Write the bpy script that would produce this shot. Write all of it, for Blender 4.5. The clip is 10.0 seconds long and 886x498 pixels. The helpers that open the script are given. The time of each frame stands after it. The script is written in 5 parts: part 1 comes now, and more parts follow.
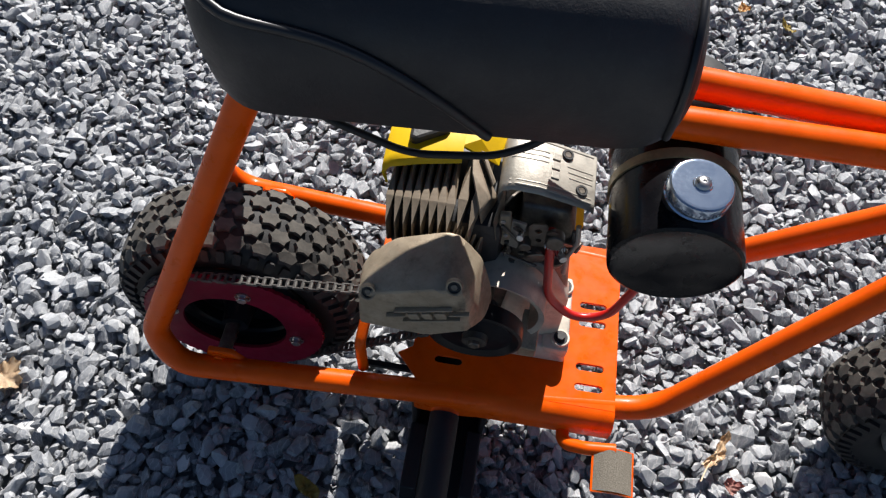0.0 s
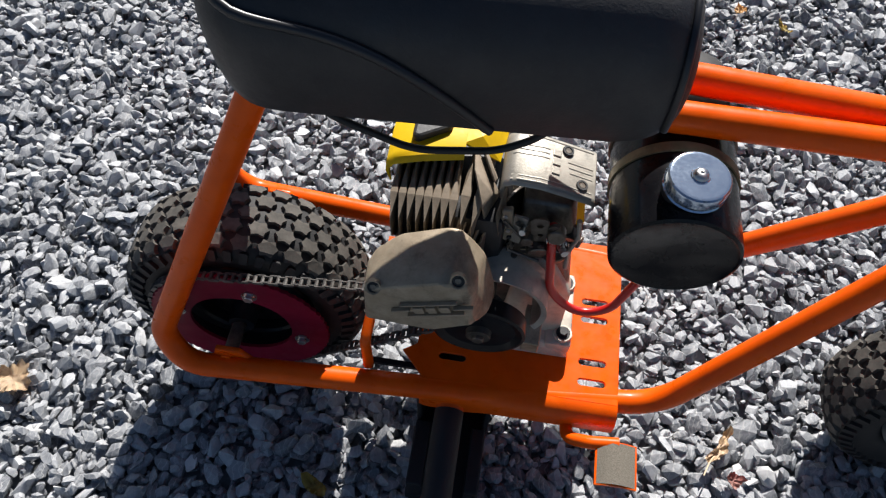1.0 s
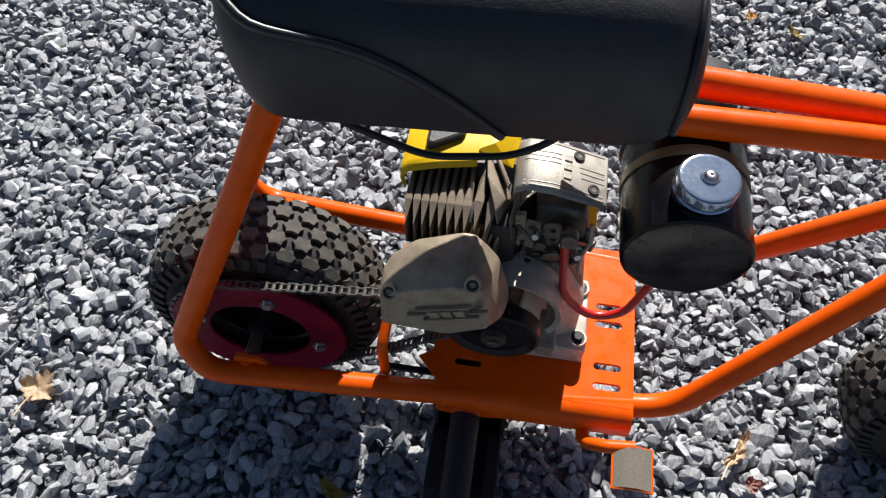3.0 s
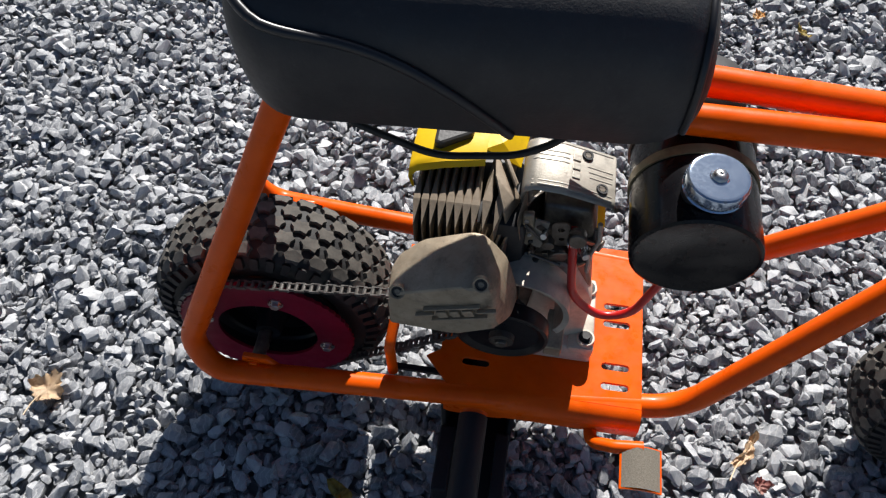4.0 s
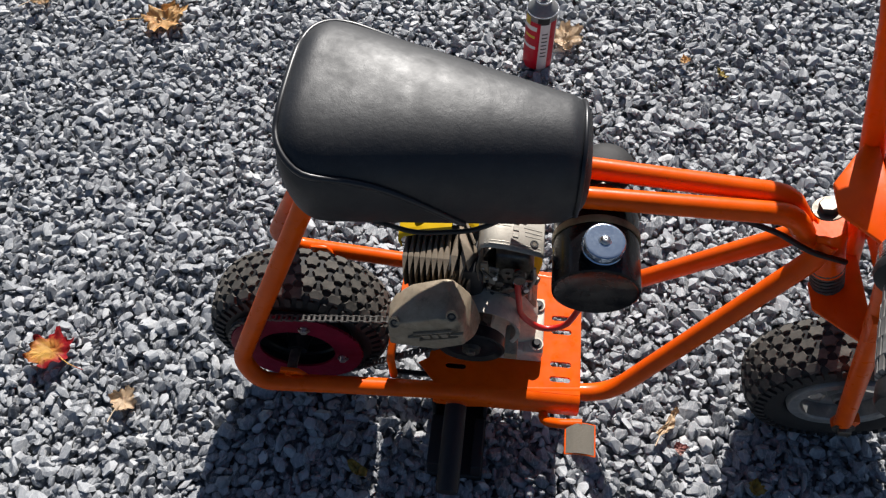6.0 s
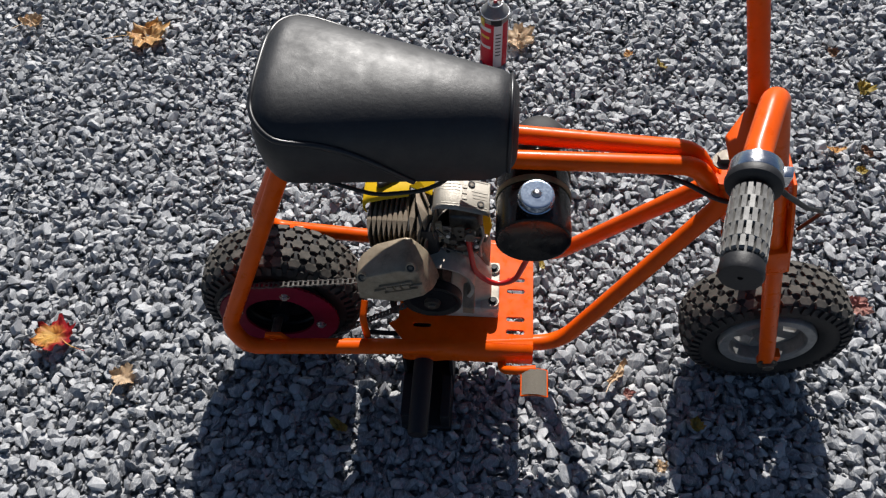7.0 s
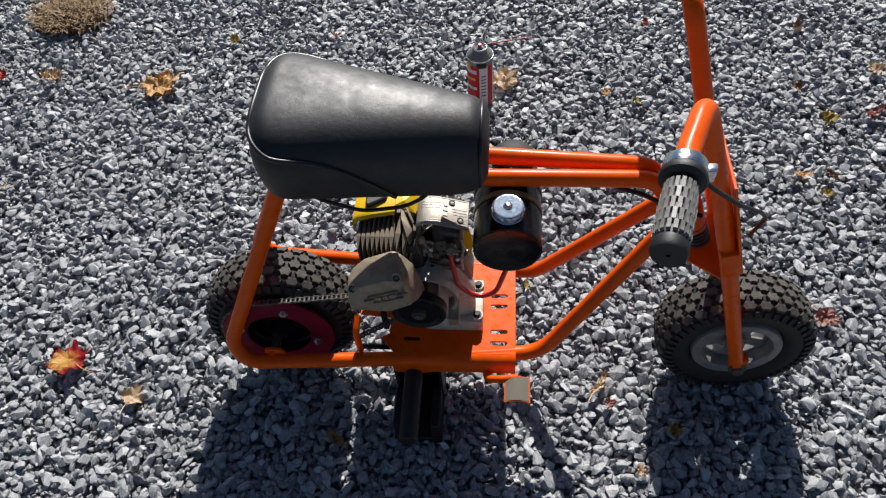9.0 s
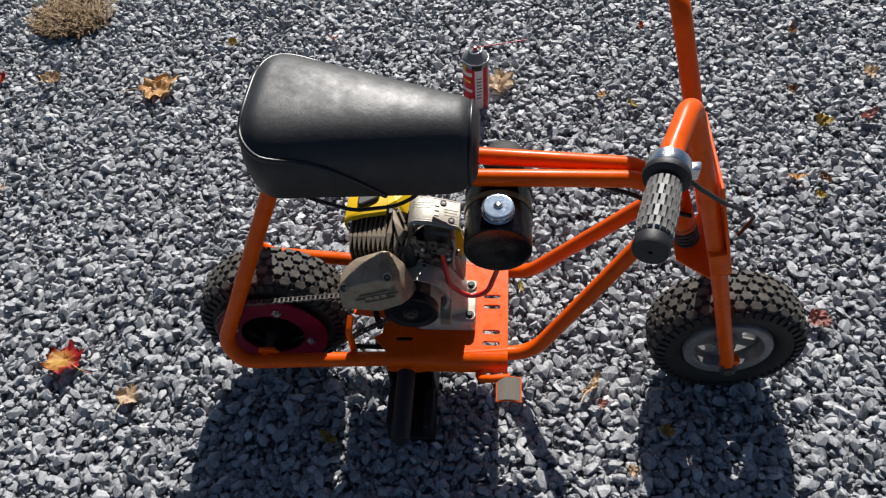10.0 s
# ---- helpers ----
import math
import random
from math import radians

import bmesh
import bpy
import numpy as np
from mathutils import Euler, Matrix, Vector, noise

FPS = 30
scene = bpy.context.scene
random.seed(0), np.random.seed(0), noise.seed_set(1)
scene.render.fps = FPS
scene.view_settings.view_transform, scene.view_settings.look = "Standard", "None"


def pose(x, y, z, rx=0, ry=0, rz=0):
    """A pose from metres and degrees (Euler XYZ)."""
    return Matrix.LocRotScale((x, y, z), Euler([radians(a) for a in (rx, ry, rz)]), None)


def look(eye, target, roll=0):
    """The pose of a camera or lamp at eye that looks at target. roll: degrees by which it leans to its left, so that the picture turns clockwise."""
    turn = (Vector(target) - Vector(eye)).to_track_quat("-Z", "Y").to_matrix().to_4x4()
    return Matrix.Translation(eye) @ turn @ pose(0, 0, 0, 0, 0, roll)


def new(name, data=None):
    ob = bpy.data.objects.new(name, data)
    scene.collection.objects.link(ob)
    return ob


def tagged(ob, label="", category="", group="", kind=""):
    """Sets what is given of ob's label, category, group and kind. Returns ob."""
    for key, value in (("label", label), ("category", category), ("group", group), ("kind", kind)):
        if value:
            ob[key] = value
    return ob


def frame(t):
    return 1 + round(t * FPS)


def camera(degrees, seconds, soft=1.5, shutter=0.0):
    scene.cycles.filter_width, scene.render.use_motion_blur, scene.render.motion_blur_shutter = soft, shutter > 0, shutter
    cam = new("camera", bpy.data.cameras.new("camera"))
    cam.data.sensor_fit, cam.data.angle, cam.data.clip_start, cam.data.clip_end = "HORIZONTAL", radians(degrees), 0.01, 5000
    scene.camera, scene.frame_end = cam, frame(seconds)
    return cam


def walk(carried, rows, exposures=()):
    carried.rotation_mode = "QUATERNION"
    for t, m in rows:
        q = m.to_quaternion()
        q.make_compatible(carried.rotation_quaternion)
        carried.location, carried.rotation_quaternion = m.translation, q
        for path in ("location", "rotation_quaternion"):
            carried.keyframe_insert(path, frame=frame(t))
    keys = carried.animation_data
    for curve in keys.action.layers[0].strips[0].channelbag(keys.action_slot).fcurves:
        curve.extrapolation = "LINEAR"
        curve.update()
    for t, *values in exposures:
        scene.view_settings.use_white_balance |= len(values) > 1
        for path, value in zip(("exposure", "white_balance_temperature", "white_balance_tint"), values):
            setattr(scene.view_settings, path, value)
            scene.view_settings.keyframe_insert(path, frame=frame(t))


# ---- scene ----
cam = camera(63.6, 10.0, soft=1.25)
PATH = [
    (0, (-0.078, -0.224, 0.881), (-0.19, 0.788, -0.841), 3.4),
    (0.5, (-0.08, -0.233, 0.88), (-0.19, 0.787, -0.837), 3.3),
    (1, (-0.078, -0.238, 0.885), (-0.196, 0.79, -0.826), 2.6),
    (1.5, (-0.08, -0.245, 0.887), (-0.21, 0.792, -0.818), 1.8),
    (2, (-0.077, -0.243, 0.889), (-0.22, 0.802, -0.809), 1.0),
    (2.5, (-0.075, -0.246, 0.891), (-0.23, 0.804, -0.805), 0.4),
    (4, (-0.078, -0.249, 0.89), (-0.258, 0.8, -0.803), -0.8),
    (4.5, (-0.076, -0.248, 0.891), (-0.261, 0.798, -0.803), -1.2),
    (5, (-0.069, -0.251, 0.898), (-0.256, 0.79, -0.8), -1.7),
    (5.5, (-0.062, -0.276, 1.015), (-0.237, 0.755, -0.69), -2.2),
    (5.7, (-0.053, -0.297, 1.076), (-0.225, 0.726, -0.634), -2.6),
    (6.8, (-0.013, -0.425, 1.196), (-0.144, 0.638, -0.493), -3.2),
    (7, (0.01, -0.457, 1.205), (-0.124, 0.619, -0.476), -3.7),
    (7.5, (0.043, -0.515, 1.222), (-0.1, 0.599, -0.433), -4.6),
    (8, (0.045, -0.527, 1.246), (-0.109, 0.628, -0.38), -5.2),
    (8.5, (0.043, -0.547, 1.252), (-0.114, 0.634, -0.355), -5.2),
    (9, (0.055, -0.553, 1.244), (-0.106, 0.643, -0.351), -5.3),
    (9.5, (0.064, -0.554, 1.244), (-0.101, 0.647, -0.346), -5.3),
    (10, (0.072, -0.562, 1.244), (-0.095, 0.644, -0.343), -5.4),
]
walk(cam, [(t, look(eye, target, roll)) for t, eye, target, roll in PATH], [(0, 0.73), (5.2, 0.66), (6.6, 0.38), (10, 0.37)])

# ---- light ----
SUN_UP, SUN_TURN = 38.5, 4.0          # degrees above the ground, and from +y towards +x
world = bpy.data.worlds.new("sky")
scene.world = world
world.use_nodes = True
wn = world.node_tree.nodes
sky = wn.new("ShaderNodeTexSky")
sky.sky_type = "NISHITA"
sky.sun_disc = False
sky.ozone_density = 4.0
sky.sun_elevation = radians(SUN_UP)
sky.sun_rotation = radians(SUN_TURN)
wn["Background"].inputs["Strength"].default_value = 0.041
world.node_tree.links.new(sky.outputs[0], wn["Background"].inputs["Color"])
sun_data = bpy.data.lights.new("sun", "SUN")
sun_data.energy, sun_data.angle, sun_data.color = 5.0, radians(0.53), (1.0, 0.965, 0.925)
sun = new("sun", sun_data)
sun_way = Vector((math.sin(radians(SUN_TURN)) * math.cos(radians(SUN_UP)), math.cos(radians(SUN_TURN)) * math.cos(radians(SUN_UP)), math.sin(radians(SUN_UP))))
sun.matrix_world = look(sun_way * 20, (0, 0, 0))


# ---- materials ----
class Nodes:
    """A principled material with helpers to wire its nodes."""

    def __init__(self, name, rough=0.5, metal=0.0, color=(0.5, 0.5, 0.5)):
        self.mat = bpy.data.materials.new(name)
        self.mat.use_nodes = True
        self.tree = self.mat.node_tree
        self.p = self.tree.nodes["Principled BSDF"]
        self.p.inputs["Base Color"].default_value = (*color, 1)
        self.p.inputs["Roughness"].default_value = rough
        self.p.inputs["Metallic"].default_value = metal
        self.co = self.tree.nodes.new("ShaderNodeTexCoord").outputs["Object"]

    def link(self, a, b):
        self.tree.links.new(a, b)

    def noise(self, scale, detail=4.0, rough=0.6, where=None):
        n = self.tree.nodes.new("ShaderNodeTexNoise")
        n.inputs["Scale"].default_value, n.inputs["Detail"].default_value, n.inputs["Roughness"].default_value = scale, detail, rough
        self.link(where or self.co, n.inputs["Vector"])
        return n.outputs["Fac"]

    def ramp(self, fac, stops):
        r = self.tree.nodes.new("ShaderNodeValToRGB")
        els = r.color_ramp.elements
        while len(els) < len(stops):
            els.new(0.5)
        for e, (at, c) in zip(els, stops):
            e.position = at
            e.color = (*c, 1) if len(c) == 3 else c
        self.link(fac, r.inputs["Fac"])
        return r.outputs["Color"]

    def mix(self, fac, a, b, blend="MIX"):
        m = self.tree.nodes.new("ShaderNodeMix")
        m.data_type, m.blend_type = "RGBA", blend
        for sock, v in ((m.inputs["Factor"], fac), (m.inputs["A"], a), (m.inputs["B"], b)):
            if isinstance(v, (int, float)):
                sock.default_value = v
            elif isinstance(v, tuple):
                sock.default_value = (*v, 1)
            else:
                self.link(v, sock)
        return m.outputs["Result"]

    def value(self, fac, lo, hi, a=0.0, b=1.0):
        m = self.tree.nodes.new("ShaderNodeMapRange")
        m.inputs["From Min"].default_value, m.inputs["From Max"].default_value = a, b
        m.inputs["To Min"].default_value, m.inputs["To Max"].default_value = lo, hi
        self.link(fac, m.inputs["Value"])
        return m.outputs["Result"]

    def bump(self, fac, strength, dist):
        b = self.tree.nodes.new("ShaderNodeBump")
        b.inputs["Strength"].default_value, b.inputs["Distance"].default_value = strength, dist
        self.link(fac, b.inputs["Height"])
        if self.p.inputs["Normal"].links:
            self.link(self.p.inputs["Normal"].links[0].from_socket, b.inputs["Normal"])
        self.link(b.outputs["Normal"], self.p.inputs["Normal"])

    def color(self, out):
        self.link(out, self.p.inputs["Base Color"])

    def rough(self, out):
        self.link(out, self.p.inputs["Roughness"])


def painted(name, base, dark, rough=0.3, wear=0.62):
    """Glossy paint with faint mottling, dust and small chips."""
    n = Nodes(name, rough)
    c = n.mix(n.value(n.noise(35, 5), 0, 1, 0.35, 0.75), base, dark)
    dust = n.value(n.noise(160, 6, 0.75), 0, 0.55, wear, wear + 0.14)
    c = n.mix(dust, c, tuple(0.60 * v + 0.05 for v in dark))
    n.color(c)
    n.rough(n.value(n.noise(60, 4), rough - 0.07, rough + 0.15, 0.3, 0.7))
    n.p.inputs["Coat Weight"].default_value = 0.06
    n.p.inputs["Specular IOR Level"].default_value = 0.17
    n.p.inputs["Coat Roughness"].default_value = 0.12
    n.bump(n.noise(260, 3), 0.12, 0.0006)
    n.bump(n.noise(45, 4), 0.08, 0.002)
    return n.mat


def cast_metal(name, lo, hi, rough=0.5, metal=0.6, grime=0.5, scale=70):
    """Cast alloy with oily grime."""
    n = Nodes(name, rough, metal)
    c = n.mix(n.value(n.noise(scale, 5), 0, 1, 0.3, 0.7), lo, hi)
    c = n.mix(n.value(n.noise(28, 7, 0.72), 0, grime, 0.48, 0.66), c, (0.045, 0.033, 0.021))
    c = n.mix(n.value(n.noise(240, 5, 0.8), 0, grime, 0.60, 0.72), c, (0.03, 0.026, 0.022))
    n.color(c)
    n.rough(n.value(n.noise(90, 4), rough - 0.12, rough + 0.2, 0.3, 0.7))
    n.bump(n.noise(420, 4), 0.3, 0.0007)
    return n.mat


def rubber(name, base, dusty, rough=0.75, dust=0.6):
    n = Nodes(name, rough)
    c = n.mix(n.value(n.noise(45, 6, 0.7), 0, dust, 0.38, 0.72), base, dusty)
    n.color(c)
    n.bump(n.noise(300, 4), 0.35, 0.0008)
    return n.mat


ORANGE = painted("orange_paint", (0.86, 0.108, 0.001), (0.74, 0.082, 0.001), 0.3, 0.72)
MAROON = painted("maroon_paint", (0.20, 0.004, 0.026), (0.14, 0.003, 0.018), 0.42, 0.76)
YELLOW = painted("yellow_paint", (0.80, 0.52, 0.008), (0.66, 0.40, 0.008), 0.42)
BLACK_PAINT = painted("black_paint", (0.006, 0.006, 0.008), (0.012, 0.012, 0.013), 0.34, 0.74)
TANK_BLACK = painted("tank_black", (0.004, 0.004, 0.0055), (0.008, 0.008, 0.0095), 0.20, 0.78)
CAST = cast_metal("cast_alloy", (0.29, 0.232, 0.160), (0.40, 0.33, 0.24), 0.5, 0.35, 0.55)
FIN = cast_metal("fin_alloy", (0.23, 0.182, 0.130), (0.32, 0.258, 0.19), 0.55, 0.2, 0.4)
DARK_METAL = cast_metal("dark_oily_metal", (0.10, 0.088, 0.075), (0.22, 0.195, 0.165), 0.38, 0.75, 0.7)
FOOT_ALLOY = cast_metal("pale_alloy", (0.50, 0.455, 0.38), (0.60, 0.555, 0.475), 0.5, 0.25, 0.35)
PRESSED = cast_metal("pressed_alloy", (0.31, 0.288, 0.248), (0.40, 0.372, 0.325), 0.46, 0.5, 0.3, 25)
STEEL = cast_metal("steel", (0.46, 0.45, 0.44), (0.60, 0.59, 0.58), 0.28, 1.0, 0.25)
CHAIN_STEEL = cast_metal("chain_steel", (0.085, 0.080, 0.075), (0.16, 0.152, 0.142), 0.52, 0.7, 0.6)
BRASS = cast_metal("dull_brass", (0.19, 0.155, 0.085), (0.28, 0.23, 0.13), 0.55, 0.4, 0.6)
WHEEL_SILVER = cast_metal("wheel_silver", (0.22, 0.22, 0.217), (0.30, 0.297, 0.29), 0.42, 0.3, 0.3)
TYRE = rubber("tyre_rubber", (0.010, 0.0095, 0.010), (0.030, 0.027, 0.025), 0.7, 0.5)
TREAD = rubber("dusty_tread", (0.056, 0.051, 0.044), (0.140, 0.124, 0.106), 0.85, 0.8)
GRIP = rubber("grip_rubber", (0.12, 0.116, 0.110), (0.33, 0.32, 0.30), 0.5, 0.8)
BLACK_RUBBER = rubber("black_rubber", (0.010, 0.010, 0.012), (0.024, 0.023, 0.024), 0.55, 0.4)
STAND_BLACK = rubber("stand_black", (0.005, 0.005, 0.007), (0.014, 0.014, 0.017), 0.55, 0.4)
CABLE = Nodes("black_cable", 0.6, 0, (0.010, 0.010, 0.010)).mat


def make_cap():
    """Zinc plate: bluish, mirror-like under fine scratches."""
    n = Nodes("zinc_cap", 0.3, 0.85)
    n.color(n.mix(n.value(n.noise(60, 6, 0.7), 0, 1, 0.35, 0.7), (0.46, 0.54, 0.64), (0.34, 0.42, 0.54)))
    n.rough(n.value(n.noise(380, 6, 0.8), 0.06, 0.16, 0.38, 0.66))
    n.bump(n.noise(700, 5, 0.85), 0.10, 0.0004)
    return n.mat


def make_vinyl():
    """Smooth black vinyl, a little dusty, with fine grain and soft wrinkles."""
    n = Nodes("black_vinyl", 0.38)
    c = n.mix(n.value(n.noise(22, 6, 0.7), 0, 0.8, 0.4, 0.75), (0.0045, 0.005, 0.007), (0.012, 0.0122, 0.0145))
    c = n.mix(n.value(n.noise(120, 6, 0.8), 0, 0.16, 0.55, 0.76), c, (0.08, 0.077, 0.072))
    n.color(c)
    n.rough(n.value(n.noise(38, 7, 0.7), 0.48, 0.66, 0.34, 0.66))
    n.p.inputs["Specular IOR Level"].default_value = 0.58
    n.p.inputs["Coat Weight"].default_value = 0.10
    n.p.inputs["Coat Roughness"].default_value = 0.34
    v = n.tree.nodes.new("ShaderNodeTexVoronoi")
    v.inputs["Scale"].default_value = 700
    n.link(n.co, v.inputs["Vector"])
    n.bump(v.outputs["Distance"], 0.12, 0.0005)
    n.bump(n.noise(16, 3), 0.10, 0.004)
    n.bump(n.noise(85, 6, 0.75), 0.34, 0.0016)
    return n.mat


def make_hose():
    n = Nodes("red_hose", 0.28, 0, (0.55, 0.012, 0.010))
    n.p.inputs["Coat Weight"].default_value = 0.3
    n.color(n.mix(n.noise(60), (0.62, 0.016, 0.012), (0.42, 0.010, 0.008)))
    return n.mat


def make_griptape():
    n = Nodes("grip_tape", 0.9)
    n.color(n.mix(n.value(n.noise(900, 2), 0, 1, 0.35, 0.65), (0.13, 0.114, 0.090), (0.21, 0.187, 0.150)))
    n.bump(n.noise(1100, 2), 0.8, 0.001)
    return n.mat


def make_stone():
    """Crushed bluestone: every stone has its own grey, with veins and dust."""
    n = Nodes("crushed_stone", 0.68)
    geo = n.tree.nodes.new("ShaderNodeNewGeometry")
    rnd = geo.outputs["Random Per Island"]
    c = n.ramp(rnd, [(0.0, (0.10, 0.109, 0.125)), (0.28, (0.195, 0.205, 0.222)), (0.66, (0.31, 0.322, 0.340)), (0.92, (0.42, 0.43, 0.445)), (1.0, (0.56, 0.56, 0.555))])
    c = n.mix(n.value(n.noise(130, 6, 0.7), 0, 0.6, 0.42, 0.74), c, (0.45, 0.455, 0.46))
    c = n.mix(n.value(n.noise(60, 5, 0.7), 0, 0.55, 0.5, 0.75), c, (0.06, 0.063, 0.07))
    vein = n.tree.nodes.new("ShaderNodeTexWave")
    vein.inputs["Scale"].default_value, vein.inputs["Distortion"].default_value, vein.inputs["Detail"].default_value = 38, 14, 4
    n.link(n.co, vein.inputs["Vector"])
    c = n.mix(n.value(vein.outputs["Fac"], 0, 0.35, 0.88, 1.0), c, (0.60, 0.59, 0.56))
    n.color(c)
    n.rough(n.value(n.noise(90, 4), 0.32, 0.56, 0.3, 0.7))
    n.bump(n.noise(260, 6, 0.8), 0.55, 0.0022)
    return n.mat


def make_ground():
    n = Nodes("gravel_bed", 0.9)
    v = n.tree.nodes.new("ShaderNodeTexVoronoi")
    v.inputs["Scale"].default_value = 42
    n.link(n.co, v.inputs["Vector"])
    c = n.ramp(v.outputs["Color"], [(0.0, (0.10, 0.104, 0.111)), (1.0, (0.305, 0.314, 0.328))])
    c = n.mix(n.value(n.noise(40, 5), 0, 0.4, 0.4, 0.7), c, (0.16, 0.165, 0.17))
    n.color(c)
    n.bump(v.outputs["Distance"], 1.0, 0.016)
    return n.mat


def leaf_mat(name, a, b, c3):
    n = Nodes(name, 0.6)
    c = n.mix(n.value(n.noise(38, 5, 0.65), 0, 1, 0.36, 0.64), a, b)
    c = n.mix(n.value(n.noise(120, 5, 0.7), 0, 0.8, 0.5, 0.75), c, c3)
    n.color(c)
    n.bump(n.noise(140, 3), 0.4, 0.001)
    return n.mat


def make_red_leaf(centre):
    """A red leaf, mottled yellow round its middle."""
    n = Nodes("red_leaf", 0.6)
    d = n.tree.nodes.new("ShaderNodeVectorMath")
    d.operation = "DISTANCE"
    n.link(n.co, d.inputs[0])
    d.inputs[1].default_value = centre
    far = n.tree.nodes.new("ShaderNodeMath")
    far.operation = "MULTIPLY_ADD"
    n.link(n.noise(90, 5, 0.7), far.inputs[0])
    far.inputs[1].default_value = 0.03
    n.link(d.outputs["Value"], far.inputs[2])
    c = n.mix(n.value(n.noise(60, 5), 0, 1, 0.4, 0.6), (0.50, 0.012, 0.020), (0.30, 0.008, 0.012))
    c = n.mix(n.value(far.outputs[0], 1, 0, 0.026, 0.048), c, (0.70, 0.40, 0.07))
    n.color(c)
    n.bump(n.noise(140, 3), 0.4, 0.001)
    return n.mat


ZINC = make_cap()
CHROME = cast_metal("chrome", (0.62, 0.63, 0.65), (0.72, 0.73, 0.75), 0.16, 1.0, 0.2)
VINYL = make_vinyl()
PIPING = Nodes("black_piping", 0.36, 0, (0.014, 0.014, 0.016)).mat
HOSE = make_hose()
TAPE = make_griptape()
STONE = make_stone()
BED = make_ground()
LEAF_RED = leaf_mat("dark_red_leaf", (0.42, 0.012, 0.018), (0.55, 0.09, 0.03), (0.62, 0.36, 0.06))
LEAF_MAPLE = make_red_leaf((-0.012, -0.008, 0.0))
LEAF_TAN = leaf_mat("tan_leaf", (0.72, 0.52, 0.32), (0.78, 0.62, 0.44), (0.40, 0.18, 0.07))
LEAF_ORANGE = leaf_mat("orange_leaf", (0.76, 0.43, 0.15), (0.82, 0.57, 0.29), (0.48, 0.20, 0.07))
LEAF_BROWN = leaf_mat("brown_leaf", (0.30, 0.16, 0.09), (0.42, 0.27, 0.17), (0.16, 0.07, 0.05))
LEAF_YELLOW = leaf_mat("yellow_leaf", (0.55, 0.38, 0.06), (0.42, 0.33, 0.10), (0.25, 0.18, 0.05))
LEAF_PINK = leaf_mat("pinkish_leaf", (0.45, 0.17, 0.15), (0.52, 0.30, 0.25), (0.25, 0.06, 0.06))
GRASS_DRY = leaf_mat("dry_grass", (0.24, 0.150, 0.070), (0.40, 0.270, 0.125), (0.10, 0.058, 0.028))
SOIL = leaf_mat("clod_soil", (0.085, 0.048, 0.028), (0.13, 0.076, 0.042), (0.035, 0.020, 0.012))
CAN_RED = painted("can_red", (0.55, 0.012, 0.03), (0.48, 0.012, 0.03), 0.3, 0.8)
CAN_WHITE = painted("can_white", (0.72, 0.70, 0.68), (0.66, 0.64, 0.63), 0.3, 0.8)
CAN_YELLOW = painted("can_yellow", (0.72, 0.50, 0.06), (0.66, 0.45, 0.06), 0.3, 0.8)
CAN_BLACK = painted("can_black", (0.02, 0.02, 0.022), (0.03, 0.03, 0.03), 0.3, 0.8)
NOZZLE = Nodes("red_plastic", 0.35, 0, (0.55, 0.02, 0.03)).mat


# ---- mesh helpers ----
def part(name, bm, material, parent=None, label="", smooth=None):
    """Links a bmesh, given in world coordinates, as one object whose origin lies in its middle. smooth: edges sharper than that many degrees stay hard."""
    me = bpy.data.meshes.new(name)
    bm.normal_update()
    if smooth is not None:
        for f in bm.faces:
            f.smooth = True
        for e in bm.edges:
            e.smooth = len(e.link_faces) == 2 and e.calc_face_angle(0) < radians(smooth)
    co = [v.co for v in bm.verts]
    mid = Vector([(min(c[i] for c in co) + max(c[i] for c in co)) / 2 for i in range(3)])
    bmesh.ops.translate(bm, verts=bm.verts, vec=-mid)
    bm.to_mesh(me)
    bm.free()
    for m in material if isinstance(material, (list, tuple)) else [material]:
        me.materials.append(m)
    ob = new(name, me)
    at = Vector((0, 0, 0))
    up = parent
    while up is not None:
        at += up.location
        up = up.parent
    ob.location = mid - at
    ob.parent = parent
    if label:
        tagged(ob, label)
    return ob


def fillet(points, radius, steps=8):
    """A polyline with its corners rounded."""
    pts = [Vector(p) for p in points]
    rs = radius if isinstance(radius, (list, tuple)) else [radius] * (len(pts) - 2)
    out = [pts[0]]
    for i in range(1, len(pts) - 1):
        a, b, c = pts[i - 1], pts[i], pts[i + 1]
        u, w = (a - b).normalized(), (c - b).normalized()
        ang = u.angle(w)
        t = min(rs[i - 1] / math.tan(ang / 2), (a - b).length * 0.49, (c - b).length * 0.49)
        p, q = b + u * t, b + w * t
        for k in range(steps + 1):
            s = k / steps
            out.append(p * (1 - s) ** 2 + b * 2 * s * (1 - s) + q * s * s)
    out.append(pts[-1])
    return out


